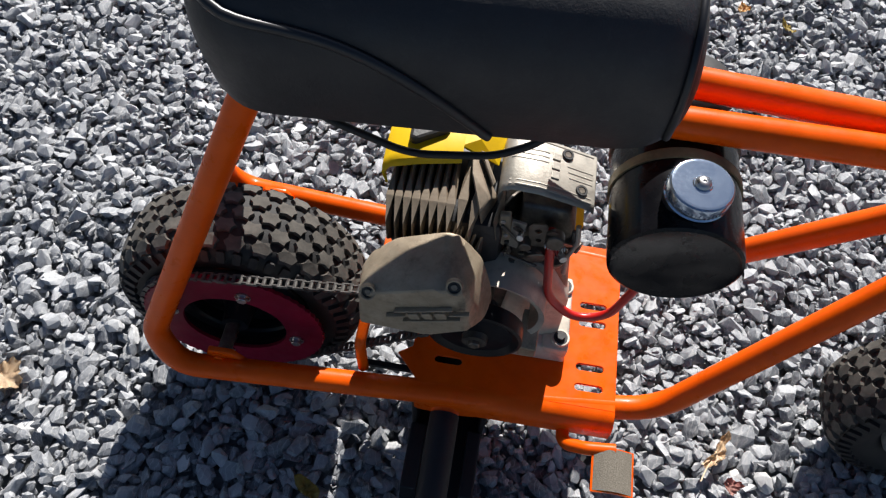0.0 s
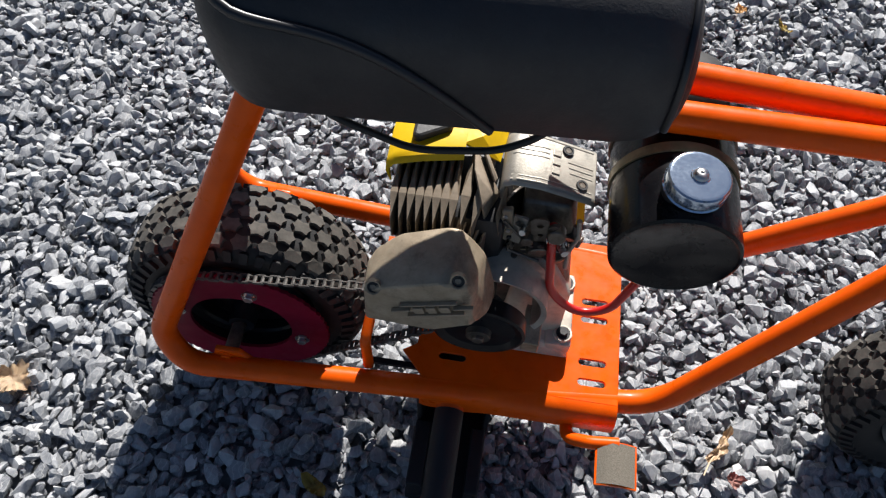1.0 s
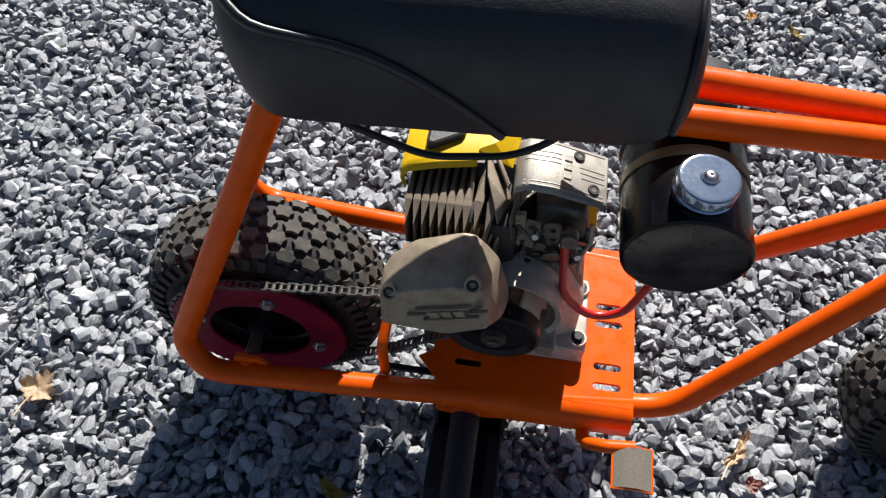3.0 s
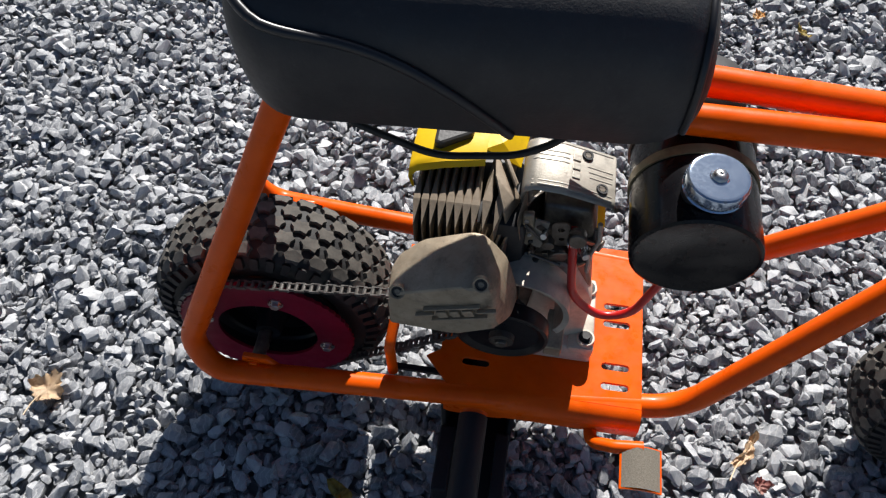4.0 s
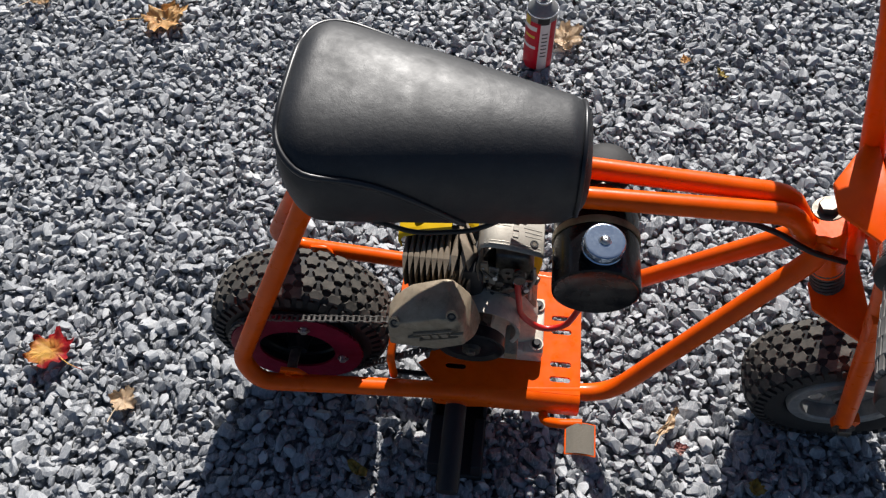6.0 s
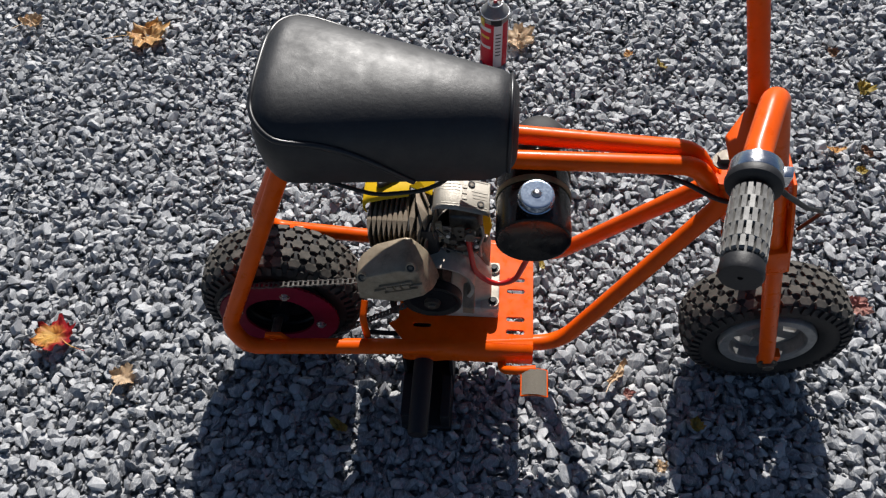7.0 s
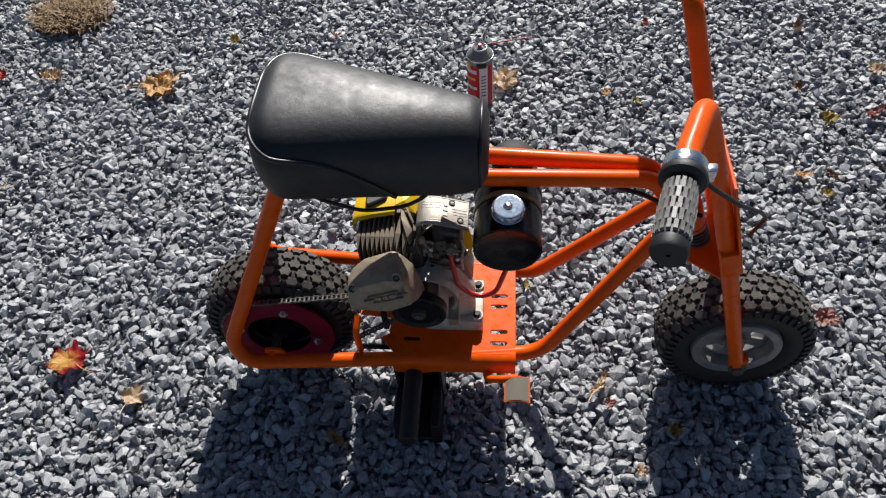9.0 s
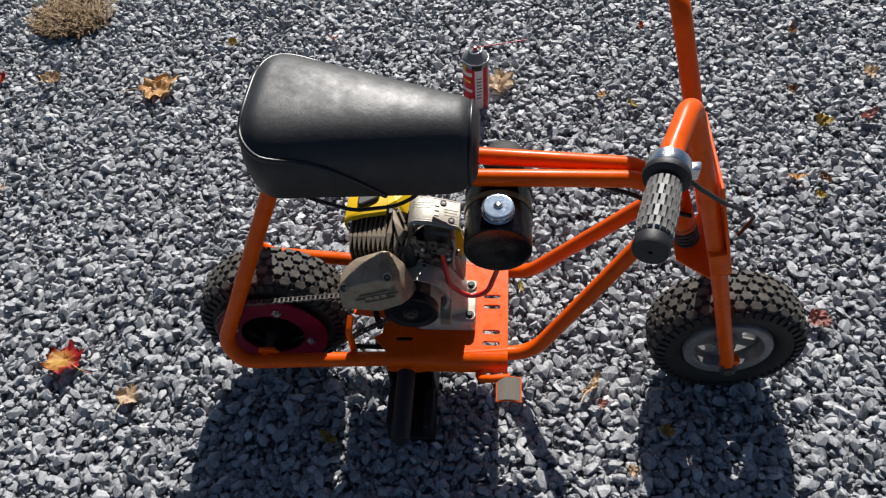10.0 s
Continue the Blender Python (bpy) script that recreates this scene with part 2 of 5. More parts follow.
def sweep(path, r, segs=20, bm=None, cap=True):
    """A round tube along a polyline; r: one radius or one for each point."""
    bm = bm or bmesh.new()
    pts = [Vector(p) for p in path]
    rr = r if isinstance(r, (list, tuple)) else [r] * len(pts)
    tan = [((pts[min(i + 1, len(pts) - 1)] - pts[max(i - 1, 0)])).normalized() for i in range(len(pts))]
    side = tan[0].orthogonal().normalized()
    rings = []
    for i, p in enumerate(pts):
        side = (side - tan[i] * side.dot(tan[i])).normalized()
        up = tan[i].cross(side)
        rings.append([bm.verts.new(p + (side * math.cos(a) + up * math.sin(a)) * rr[i]) for a in (2 * math.pi * k / segs for k in range(segs))])
    for a, b in zip(rings, rings[1:]):
        for k in range(segs):
            bm.faces.new((a[k], a[(k + 1) % segs], b[(k + 1) % segs], b[k]))
    if cap:
        bm.faces.new(list(reversed(rings[0])))
        bm.faces.new(rings[-1])
    return bm


def lathe(profile, centre, axis, segs=40, bm=None, closed=False):
    """Turns a profile of (along the axis, radius) about an axis through centre."""
    bm = bm or bmesh.new()
    ax = Vector(axis).normalized()
    u = Vector((0, 0, 1)) if abs(ax.z) < 0.7 else Vector((1, 0, 0))
    u = (u - ax * u.dot(ax)).normalized()
    w = ax.cross(u)
    c = Vector(centre)
    rings = []
    for h, r in profile:
        if r < 1e-6:
            rings.append([bm.verts.new(c + ax * h)])
        else:
            rings.append([bm.verts.new(c + ax * h + (u * math.cos(a) + w * math.sin(a)) * r) for a in (2 * math.pi * k / segs for k in range(segs))])
    pairs = list(zip(rings, rings[1:])) + ([(rings[-1], rings[0])] if closed else [])
    for a, b in pairs:
        for k in range(segs):
            j = (k + 1) % segs
            if len(a) == 1 and len(b) == 1:
                continue
            if len(a) == 1:
                bm.faces.new((a[0], b[j], b[k]))
            elif len(b) == 1:
                bm.faces.new((a[k], a[j], b[0]))
            else:
                bm.faces.new((a[k], a[j], b[j], b[k]))
    bmesh.ops.recalc_face_normals(bm, faces=bm.faces)
    return bm


def rod(a, b, r, segs=16, bm=None):
    a, b = Vector(a), Vector(b)
    d = (b - a).length
    e = min(r * 0.15, 0.001)
    return lathe([(0, 0), (0, r - e), (e, r), (d - e, r), (d, r - e), (d, 0)], a, b - a, segs, bm)


def prism(outline, depth, m, bevel=0.0, segs=2, holes=()):
    """A flat outline in local xy, thick along local z by depth, laid by the matrix m; holes are outlines cut right through."""
    bm = bmesh.new()
    if not holes:
        a = [bm.verts.new((x, y, 0)) for x, y in outline]
        b = [bm.verts.new((x, y, depth)) for x, y in outline]
        n = len(a)
        bm.faces.new(list(reversed(a)))
        bm.faces.new(b)
        for k in range(n):
            bm.faces.new((a[k], a[(k + 1) % n], b[(k + 1) % n], b[k]))
    else:
        loops = []
        edges = []
        for loop in (outline, *holes):
            vs = [bm.verts.new((x, y, 0)) for x, y in loop]
            loops.append(vs)
            edges += [bm.edges.new((vs[k], vs[(k + 1) % len(vs)])) for k in range(len(vs))]
        bmesh.ops.triangle_fill(bm, use_beauty=True, use_dissolve=False, edges=edges)
        faces = list(bm.faces)
        geo = bmesh.ops.extrude_face_region(bm, geom=faces)
        bmesh.ops.translate(bm, verts=[g for g in geo["geom"] if isinstance(g, bmesh.types.BMVert)], vec=(0, 0, depth))
    bmesh.ops.recalc_face_normals(bm, faces=bm.faces)
    if bevel:
        bm.normal_update()
        hard = [e for e in bm.edges if len(e.link_faces) == 2 and e.calc_face_angle(0) > radians(35)]
        bmesh.ops.bevel(bm, geom=hard, offset=bevel, segments=segs, profile=0.5, affect="EDGES")
    bmesh.ops.transform(bm, matrix=m, verts=bm.verts)
    return bm


def block(lo, hi, bevel=0.0, m=None):
    (a, b, c), (d, e, f) = lo, hi
    return prism([(a, b), (d, b), (d, e), (a, e)], f - c, (m or Matrix()) @ Matrix.Translation((0, 0, c)), bevel)


def hull(points, bevel=0.0, segs=2):
    bm = bmesh.new()
    for p in points:
        bm.verts.new(p)
    bmesh.ops.convex_hull(bm, input=bm.verts)
    bmesh.ops.dissolve_limit(bm, angle_limit=radians(6), verts=bm.verts, edges=bm.edges)
    bmesh.ops.recalc_face_normals(bm, faces=bm.faces)
    if bevel:
        bmesh.ops.bevel(bm, geom=list(bm.edges), offset=bevel, segments=segs, profile=0.5, affect="EDGES")
    return bm


def rounded(w, h, r, n=5):
    """A rectangle about the origin with round corners."""
    out = []
    for cx, cy, a0 in ((w / 2 - r, h / 2 - r, 0), (-w / 2 + r, h / 2 - r, 90), (-w / 2 + r, -h / 2 + r, 180), (w / 2 - r, -h / 2 + r, 270)):
        for k in range(n + 1):
            a = radians(a0 + 90 * k / n)
            out.append((cx + r * math.cos(a), cy + r * math.sin(a)))
    return out


def shifted(outline, x, y):
    return [(px + x, py + y) for px, py in outline]


def hexagon(r):
    return [(r * math.cos(radians(60 * k)), r * math.sin(radians(60 * k))) for k in range(6)]


def lay(origin, xa, ya):
    """The matrix that lays local x and y along the given directions."""
    x = Vector(xa).normalized()
    z = x.cross(Vector(ya)).normalized()
    y = z.cross(x)
    return Matrix.Translation(origin) @ Matrix((x, y, z)).transposed().to_4x4()


def bolt(name, at, axis, r, h, parent, material=None, label=""):
    """A hexagon bolt head with a washer and a dimple."""
    ax = Vector(axis).normalized()
    u = ax.orthogonal()
    bm = prism(hexagon(r), h, lay(at, u, ax.cross(u)), r * 0.12, 1)
    lathe([(0, 0), (0, r * 1.5), (h * 0.25, r * 1.5), (h * 0.25, 0)], at, ax, 20, bm)
    return part(name, bm, material or STEEL, parent, label, 30)


# ---- ground ----
def ground_sheet(lo, hi):
    """One sheet to the horizon, a little lower where the loose stones lie."""
    bm = bmesh.new()
    xs = [-600, -60, -8, lo[0], lo[0] + 0.05, hi[0] - 0.05, hi[0], 8, 60, 600]
    ys = [-600, -60, -8, lo[1], lo[1] + 0.05, hi[1] - 0.05, hi[1], 8, 60, 600]
    grid = [[bm.verts.new((x, y, -0.024 if 3 < i < 6 and 3 < j < 6 else -0.002)) for j, y in enumerate(ys)] for i, x in enumerate(xs)]
    for a, b in zip(grid, grid[1:]):
        for j in range(len(ys) - 1):
            bm.faces.new((a[j], b[j], b[j + 1], a[j + 1]))
    bmesh.ops.recalc_face_normals(bm, faces=bm.faces)
    return tagged(part("ground", bm, BED), "grey crushed gravel bed reaching to the horizon", "ground", kind="structure")


def stone_shapes(count, rng):
    """Angular stones of unit size, as arrays of corners and triangles."""
    shapes = []
    for _ in range(count):
        bm = bmesh.new()
        p = rng.normal(size=(18, 3))
        p /= (np.abs(p) ** 3.2).sum(axis=1)[:, None] ** (1 / 3.2)
        p *= rng.uniform(0.90, 1.03, (18, 1))
        p *= np.array([1.0, rng.uniform(0.54, 0.88), rng.uniform(0.34, 0.60)])
        shear = rng.uniform(-0.28, 0.28, 2)
        p[:, 0] += shear[0] * p[:, 1]
        p[:, 1] += shear[1] * p[:, 2]
        for q in p:
            bm.verts.new(q)
        res = bmesh.ops.convex_hull(bm, input=bm.verts)
        loose = [g for g in res["geom_interior"] + res["geom_unused"] if isinstance(g, bmesh.types.BMVert) and g.is_valid and not g.link_faces]
        bmesh.ops.delete(bm, geom=list(set(loose)), context="VERTS")
        bmesh.ops.triangulate(bm, faces=bm.faces)
        bm.verts.index_update()
        shapes.append((np.array([v.co[:] for v in bm.verts]), np.array([[v.index for v in f.verts] for f in bm.faces])))
        bm.free()
    return shapes


def gravel(lo, hi, layers, seed):
    rng = np.random.default_rng(seed)
    shapes = stone_shapes(40, rng)
    verts, tris, base = [], [], 0
    for step, z0, zr, size in layers:
        xs, ys = np.meshgrid(np.arange(lo[0], hi[0], step), np.arange(lo[1], hi[1], step))
        n = xs.size
        x = xs.ravel() + rng.uniform(-0.42, 0.42, n) * step
        y = ys.ravel() + rng.uniform(-0.42, 0.42, n) * step
        z = z0 + rng.normal(0, zr, n)
        s = size * np.exp(rng.normal(-0.05, 0.40, n))
        s = np.clip(s, size * 0.45, size * 1.75)
        q = rng.normal(size=(n, 4)) * np.array([1.0, 0.235, 0.235, 1.0])
        q /= np.linalg.norm(q, axis=1)[:, None]
        kind = rng.integers(0, len(shapes), n)
        w, a, b, c = q.T
        rot = np.stack([np.stack([1 - 2 * (b * b + c * c), 2 * (a * b - c * w), 2 * (a * c + b * w)], -1),
                        np.stack([2 * (a * b + c * w), 1 - 2 * (a * a + c * c), 2 * (b * c - a * w)], -1),
                        np.stack([2 * (a * c - b * w), 2 * (b * c + a * w), 1 - 2 * (a * a + b * b)], -1)], 1)
        for k, (sv, st) in enumerate(shapes):
            pick = np.nonzero(kind == k)[0]
            if not len(pick):
                continue
            v = np.einsum("nij,vj->nvi", rot[pick], sv) * s[pick][:, None, None]
            v += np.stack([x[pick], y[pick], z[pick]], -1)[:, None, :]
            m = len(sv)
            t = st[None] + (base + np.arange(len(pick)) * m)[:, None, None]
            verts.append(v.reshape(-1, 3))
            tris.append(t.reshape(-1, 3))
            base += len(pick) * m
    v = np.concatenate(verts)
    t = np.concatenate(tris)
    me = bpy.data.meshes.new("gravel")
    me.vertices.add(len(v))
    me.vertices.foreach_set("co", v.astype(np.float32).ravel())
    me.loops.add(t.size)
    me.loops.foreach_set("vertex_index", t.astype(np.int32).ravel())
    me.polygons.add(len(t))
    me.polygons.foreach_set("loop_start", np.arange(0, t.size, 3, dtype=np.int32))
    me.polygons.foreach_set("use_smooth", np.zeros(len(t), dtype=bool))
    me.update(calc_edges=True)
    me.materials.append(STONE)
    return tagged(new("gravel", me), "loose angular blue-grey crushed stone gravel", "gravel", kind="stuff")


ground_sheet((-1.75, -0.62), (1.55, 1.85))
gravel((-1.75, -0.62), (1.55, 1.85), [(0.0140, -0.0175, 0.002, 0.0090), (0.0158, -0.0105, 0.0022, 0.0096), (0.0174, -0.0045, 0.0025, 0.0096)], 3)


# ---- minibike ----
YC = 0.132                              # the bike's middle plane
TR = 0.0128                             # radius of the frame tubes
bike = new("minibike")
bike.location = (0.0, YC, 0.0)
tagged(bike, "orange tube-frame minibike with black seat, propped on a stand", "minibike")

# frame: two loops, each from the steering head down, under the plate, round the rear and up to the seat
for s, nm in ((-1, "near"), (1, "far")):
    def P(x, off, z):
        return (x, YC + s * off + 0.078 * max(0.0, z - 0.16), z)
    down = [(0.322, 0.144, 0.440), (0.3127, 0.134, 0.412), (0.1265, 0.051, 0.148)] if s < 0 else [(0.318, 0.168, 0.448), (0.2997, 0.1706, 0.412), (0.118, 0.2178, 0.148)]
    rear = [P(-0.402, 0.104, 0.192), P(-0.239, 0.020, 0.545)] if s < 0 else [P(-0.402, 0.111, 0.192), P(-0.239, 0.032, 0.545)]
    path = fillet([*down, P(-0.060, 0.099, 0.148), P(-0.380, 0.118, 0.153), *rear], [0.03, 0.07, 0.1, 0.040, 0.040], 9)
    part("frame_loop", sweep(path, TR, 22), ORANGE, bike, smooth=40)
    top = [(-0.030, 0.152, 0.4775), (0.040, 0.1525, 0.4775), (0.270, 0.1500, 0.4790), (0.312, 0.1510, 0.420)] if s < 0 else [(-0.030, 0.195, 0.4825), (0.040, 0.1915, 0.4825), (0.268, 0.1750, 0.4810), (0.312, 0.1670, 0.420)]
    top = fillet(top, [0.2, 0.040], 8)
    part("top_tube", sweep(top, TR, 22), ORANGE, bike, smooth=40)


def slot(cx, cy, w, h, n=5):
    return [(cx + s * (w / 2 - h / 2) + h / 2 * math.cos(a) , cy + h / 2 * math.sin(a)) for s, a0 in ((1, -90), (-1, 90)) for a in (radians(a0 + 180 * k / n) for k in range(n + 1))]


PLATE_Z = 0.1605
plate_holes = [slot(0.054, y, 0.030, 0.0075) for y in (0.058, 0.081, 0.133, 0.155)] + [slot(-0.097, 0.064, 0.030, 0.008)]
plate_outline = [(-0.152, 0.064), (-0.126, 0.0365), (0.083, 0.0365), (0.083, 0.234), (-0.060, 0.234), (-0.080, 0.205), (-0.194, 0.205), (-0.194, 0.112), (-0.137, 0.106), (-0.137, 0.074)]
plate = part("engine_plate", prism(plate_outline, 0.004, Matrix.Translation((0, 0, PLATE_Z - 0.004)), 0.0006, 1, plate_holes), ORANGE, bike, "orange steel plate with slotted holes")
# the plate's near lip wraps over the tube and hangs below it
lip_out = [(0.0366, PLATE_Z)] + [(0.0366 - 0.0190 * math.sin(radians(a)), PLATE_Z - 0.0190 + 0.0190 * math.cos(radians(a))) for a in range(9, 91, 9)] + [(0.0176, PLATE_Z - 0.033)]
lip_in = [(0.0366, PLATE_Z - 0.003)] + [(0.0366 - 0.0160 * math.sin(radians(a)), PLATE_Z - 0.0190 + 0.0160 * math.cos(radians(a))) for a in range(9, 91, 9)] + [(0.0206, PLATE_Z - 0.033)]
ring = lip_out + lip_in[::-1]
bm = bmesh.new()
rows = []
for x, drop in ((-0.126, -0.001), (-0.122, 0.003), (-0.116, 0.005), (-0.074, 0.005), (-0.066, 0.003), (-0.058, 0.0), (-0.04, -0.001), (0.083, -0.001)):
    rows.append([bm.verts.new((x, y, z - (drop if abs(z - PLATE_Z + 0.033) < 1e-6 else 0.0))) for y, z in ring])
n = len(ring)
for a, b in zip(rows, rows[1:]):
    for k in range(n):
        bm.faces.new((a[k], b[k], b[(k + 1) % n], a[(k + 1) % n]))
bm.faces.new(rows[0])
bm.faces.new(list(reversed(rows[-1])))
bmesh.ops.recalc_face_normals(bm, faces=bm.faces)
part("plate_lip", bm, ORANGE, plate, smooth=35)

# steering head, clamps, spring
HEAD_LO, HEAD_HI = Vector((0.3535, 0.144, 0.3605)), Vector((0.311, 0.158, 0.474))
head_way = (HEAD_HI - HEAD_LO).normalized()
part("steering_head", rod(HEAD_LO + head_way * 0.02, HEAD_HI - head_way * 0.02, 0.0190, 24), ORANGE, bike, smooth=30)
bm = bmesh.new()
turns = [HEAD_LO - head_way * 0.010 + head_way * 0.042 * k / 90 + (Vector((0, 1, 0)) * math.cos(k * 0.42) + head_way.cross(Vector((0, 1, 0))) * math.sin(k * 0.42)) * 0.0175 for k in range(91)]
part("spring_core", rod(HEAD_LO - head_way * 0.016, HEAD_LO + head_way * 0.025, 0.0125, 18), BLACK_PAINT, bike, "black spring tube", 40)
part("coil_spring", sweep(turns, 0.0024, 8), CHAIN_STEEL, bike, "dull steel coil spring", 60)

# fork, handlebars and yoke: the whole front leans a little away
AXLE = Vector((0.4615, 0.113, 0.1305))


def CF(z):
    """The middle of the front assembly at height z."""
    return 0.108 + 0.078 * (z - 0.134)


for s in (-1, 1):
    def Q(x, off, z):
        back = -0.012 * max(0.0, min(1.0, (z - 0.45) / 0.2)) if s > 0 else 0.0   # the bars are turned a little
        return (x - back, CF(z) + s * off, z)
    leg = [Q(AXLE.x - 0.001, 0.059, AXLE.z - 0.012), Q(0.380, 0.064, 0.395), Q(0.3445, 0.066, 0.505)]
    ob = part("fork_leg", sweep(leg, [0.0118, 0.0124, 0.0124], 20), ORANGE, bike, smooth=40)
    yl = CF(AXLE.z) + s * 0.057
    part("dropout", block((AXLE.x - 0.014, yl - 0.009, AXLE.z - 0.022), (AXLE.x + 0.012, yl + 0.009, AXLE.z + 0.018), 0.004), ORANGE, ob, smooth=40)
    bolt("axle_nut", (AXLE.x - 0.003, yl + s * 0.009, AXLE.z - 0.006), (0, s, 0), 0.0100, 0.010, ob, DARK_METAL)
    bend = Vector(Q(0.278, 0.090, 0.700))
    swept = 1.0 if s < 0 else 0.08
    rise = fillet([Q(0.350, 0.066, 0.490), bend, bend + Vector((-0.0330 * swept, s * 0.083, 0.004)), bend + Vector((-0.051 * swept, s * 0.150, 0.008)), bend + Vector((-0.068 * swept, s * 0.210, 0.010))], [0.036, 0.1, 0.1], 9)
    bar = part("handlebar_arm", sweep(rise, 0.0128, 22), ORANGE, bike, smooth=40)
    # ribbed grip with a flange and a chrome collar
    g0, g1 = bend + Vector((-0.0425 * swept, s * 0.117, 0.0065)), bend + Vector((-0.0710 * swept, s * 0.2190, 0.0105))
    way = (g1 - g0).normalized()
    length = (g1 - g0).length
    part("grip_flange", lathe([(0.0, 0.012), (0.0, 0.0235), (0.004, 0.0245), (0.008, 0.0235), (0.011, 0.018), (0.011, 0.012)], g0, way, 36, closed=True), BLACK_RUBBER, bar, "black rubber grip flange", 40)
    part("throttle_collar", lathe([(-0.019, 0.0132), (-0.019, 0.0195), (-0.016, 0.0225), (-0.002, 0.0232), (0.0, 0.0222), (0.0, 0.0132)], g0, way, 36, closed=True), CHROME, bar, "chromed throttle collar", 35)
    part("collar_lug", hull([g0 + way * a + Vector((0.020 + b, 0, c)) for a in (-0.016, -0.002) for b in (0, 0.012) for c in (-0.012, 0.004)], 0.002, 2), CHROME, bar, smooth=40)
    part("grip", lathe([(0.012, 0), (0.012, 0.0135), (length - 0.012, 0.0150), (length - 0.012, 0)], g0, way, 32), BLACK_RUBBER, bar, "black ribbed rubber grip with worn grey blocks", 40)
    u = Vector((0, 0, 1))
    u = (u - way * u.dot(way)).normalized()
    w = way.cross(u)
    nrow, ncol = 5, 18
    for i in range(nrow):
        for j in range(ncol):
            a0 = 2 * math.pi * (j + 0.5 * (i % 2)) / ncol
            step = (length - 0.034) / nrow
            h0 = 0.016 + step * i
            h1 = h0 + step * (1.22 if i < nrow - 1 else 1.0)
            bm = bmesh.new()
            vs = []
            half = 0.112
            bulge = 0.0012 * math.sin(math.pi * (i + 0.5) / nrow)
            for h, dr in ((h0, 0.0008), (h0 + 0.0015, 0.0030), (h1 - 0.0015, 0.0028), (h1, 0.0006)):
                r = 0.0138 + 0.0015 * h / length + dr + bulge
                for da in (-half, half):
                    a = a0 + da
                    vs.append(bm.verts.new(g0 + way * h + (u * math.cos(a) + w * math.sin(a)) * r))
            inn = [bm.verts.new(g0 + way * h + (u * math.cos(a0 + da) + w * math.sin(a0 + da)) * 0.0130) for h in (h0, h1) for da in (-half, half)]
            for k in (0, 2, 4):
                bm.faces.new((vs[k], vs[k + 1], vs[k + 3], vs[k + 2]))
            bm.faces.new((vs[0], vs[2], vs[4], vs[6], inn[2], inn[0]))
            bm.faces.new((vs[1], inn[1], inn[3], vs[7], vs[5], vs[3]))
            bm.faces.new((inn[0], inn[1], vs[1], vs[0]))
            bm.faces.new((vs[6], vs[7], inn[3], inn[2]))
            bmesh.ops.recalc_face_normals(bm, faces=bm.faces)
            part("grip_block", bm, GRIP, bar)
    part("grip_end", lathe([(length - 0.014, 0), (length - 0.014, 0.0172), (length - 0.003, 0.0180), (length, 0.0165), (length, 0.0022), (length - 0.002, 0.0022), (length - 0.002, 0)], g0, way, 36), BLACK_RUBBER, bar, "black rubber grip end", 40)

# sheet-steel yoke in front of the legs, and the two clamps
leg_up = (Vector((0.3445, 0, 0.505)) - Vector((0.4605, 0, 0.118))).normalized()
yoke_m = lay((0.386, CF(0.39), 0.388), (0, 1, 0.0), leg_up)
part("fork_yoke", prism([(-0.079, 0.0), (0.079, 0.0), (0.078, 0.10), (0.070, 0.180), (-0.072, 0.180), (-0.079, 0.10)], 0.004, yoke_m @ Matrix.Translation((0, 0, 0.0085)), 0.001), ORANGE, bike, "orange sheet-steel fork plate")
for s in (-1, 1):
    m = yoke_m @ Matrix.Translation((s * 0.068, 0.0, -0.016))
    part("yoke_cheek", prism([(-0.008, -0.006), (0.008, -0.006), (0.0125, 0.004), (0.0125, 0.05), (-0.0125, 0.05), (-0.0125, 0.004)], 0.026, m, 0.003, 2), ORANGE, bike, smooth=40)
for h, wd in ((-0.036, 0.13), (0.150, 0.130)):
    c = Vector((0.380, CF(0.392 + h), 0.392)) + Vector((leg_up.x, 0, leg_up.z)) * h
    m = lay(c + Vector((-0.028, 0, -0.008)), (1, 0, 0.33), (0, 1, 0))
    part("fork_clamp", prism([(-0.026 if h < 0 else -0.016, -0.018), (0.020, -wd / 2), (0.034, -wd / 2), (0.034, wd / 2), (0.020, wd / 2), (-0.026 if h < 0 else -0.016, 0.018)], 0.006, m, 0.0015), ORANGE, bike, "orange triple clamp plate", 40)
bolt("head_bolt", HEAD_HI + head_way * 0.008, head_way, 0.0115, 0.010, bike, DARK_METAL, "grey hexagon head bolt")


# wheels
def tyre_profile(r, hw):
    return [(-hw * 0.66, r * 0.56), (-hw * 0.84, r * 0.615), (-hw * 0.98, r * 0.70), (-hw * 1.0, r * 0.80), (-hw * 0.95, r * 0.885), (-hw * 0.78, r * 0.945), (-hw * 0.45, r * 0.972), (0, r * 0.98),
            (hw * 0.45, r * 0.972), (hw * 0.78, r * 0.945), (hw * 0.95, r * 0.885), (hw * 1.0, r * 0.80), (hw * 0.98, r * 0.70), (hw * 0.84, r * 0.615), (hw * 0.66, r * 0.56)]


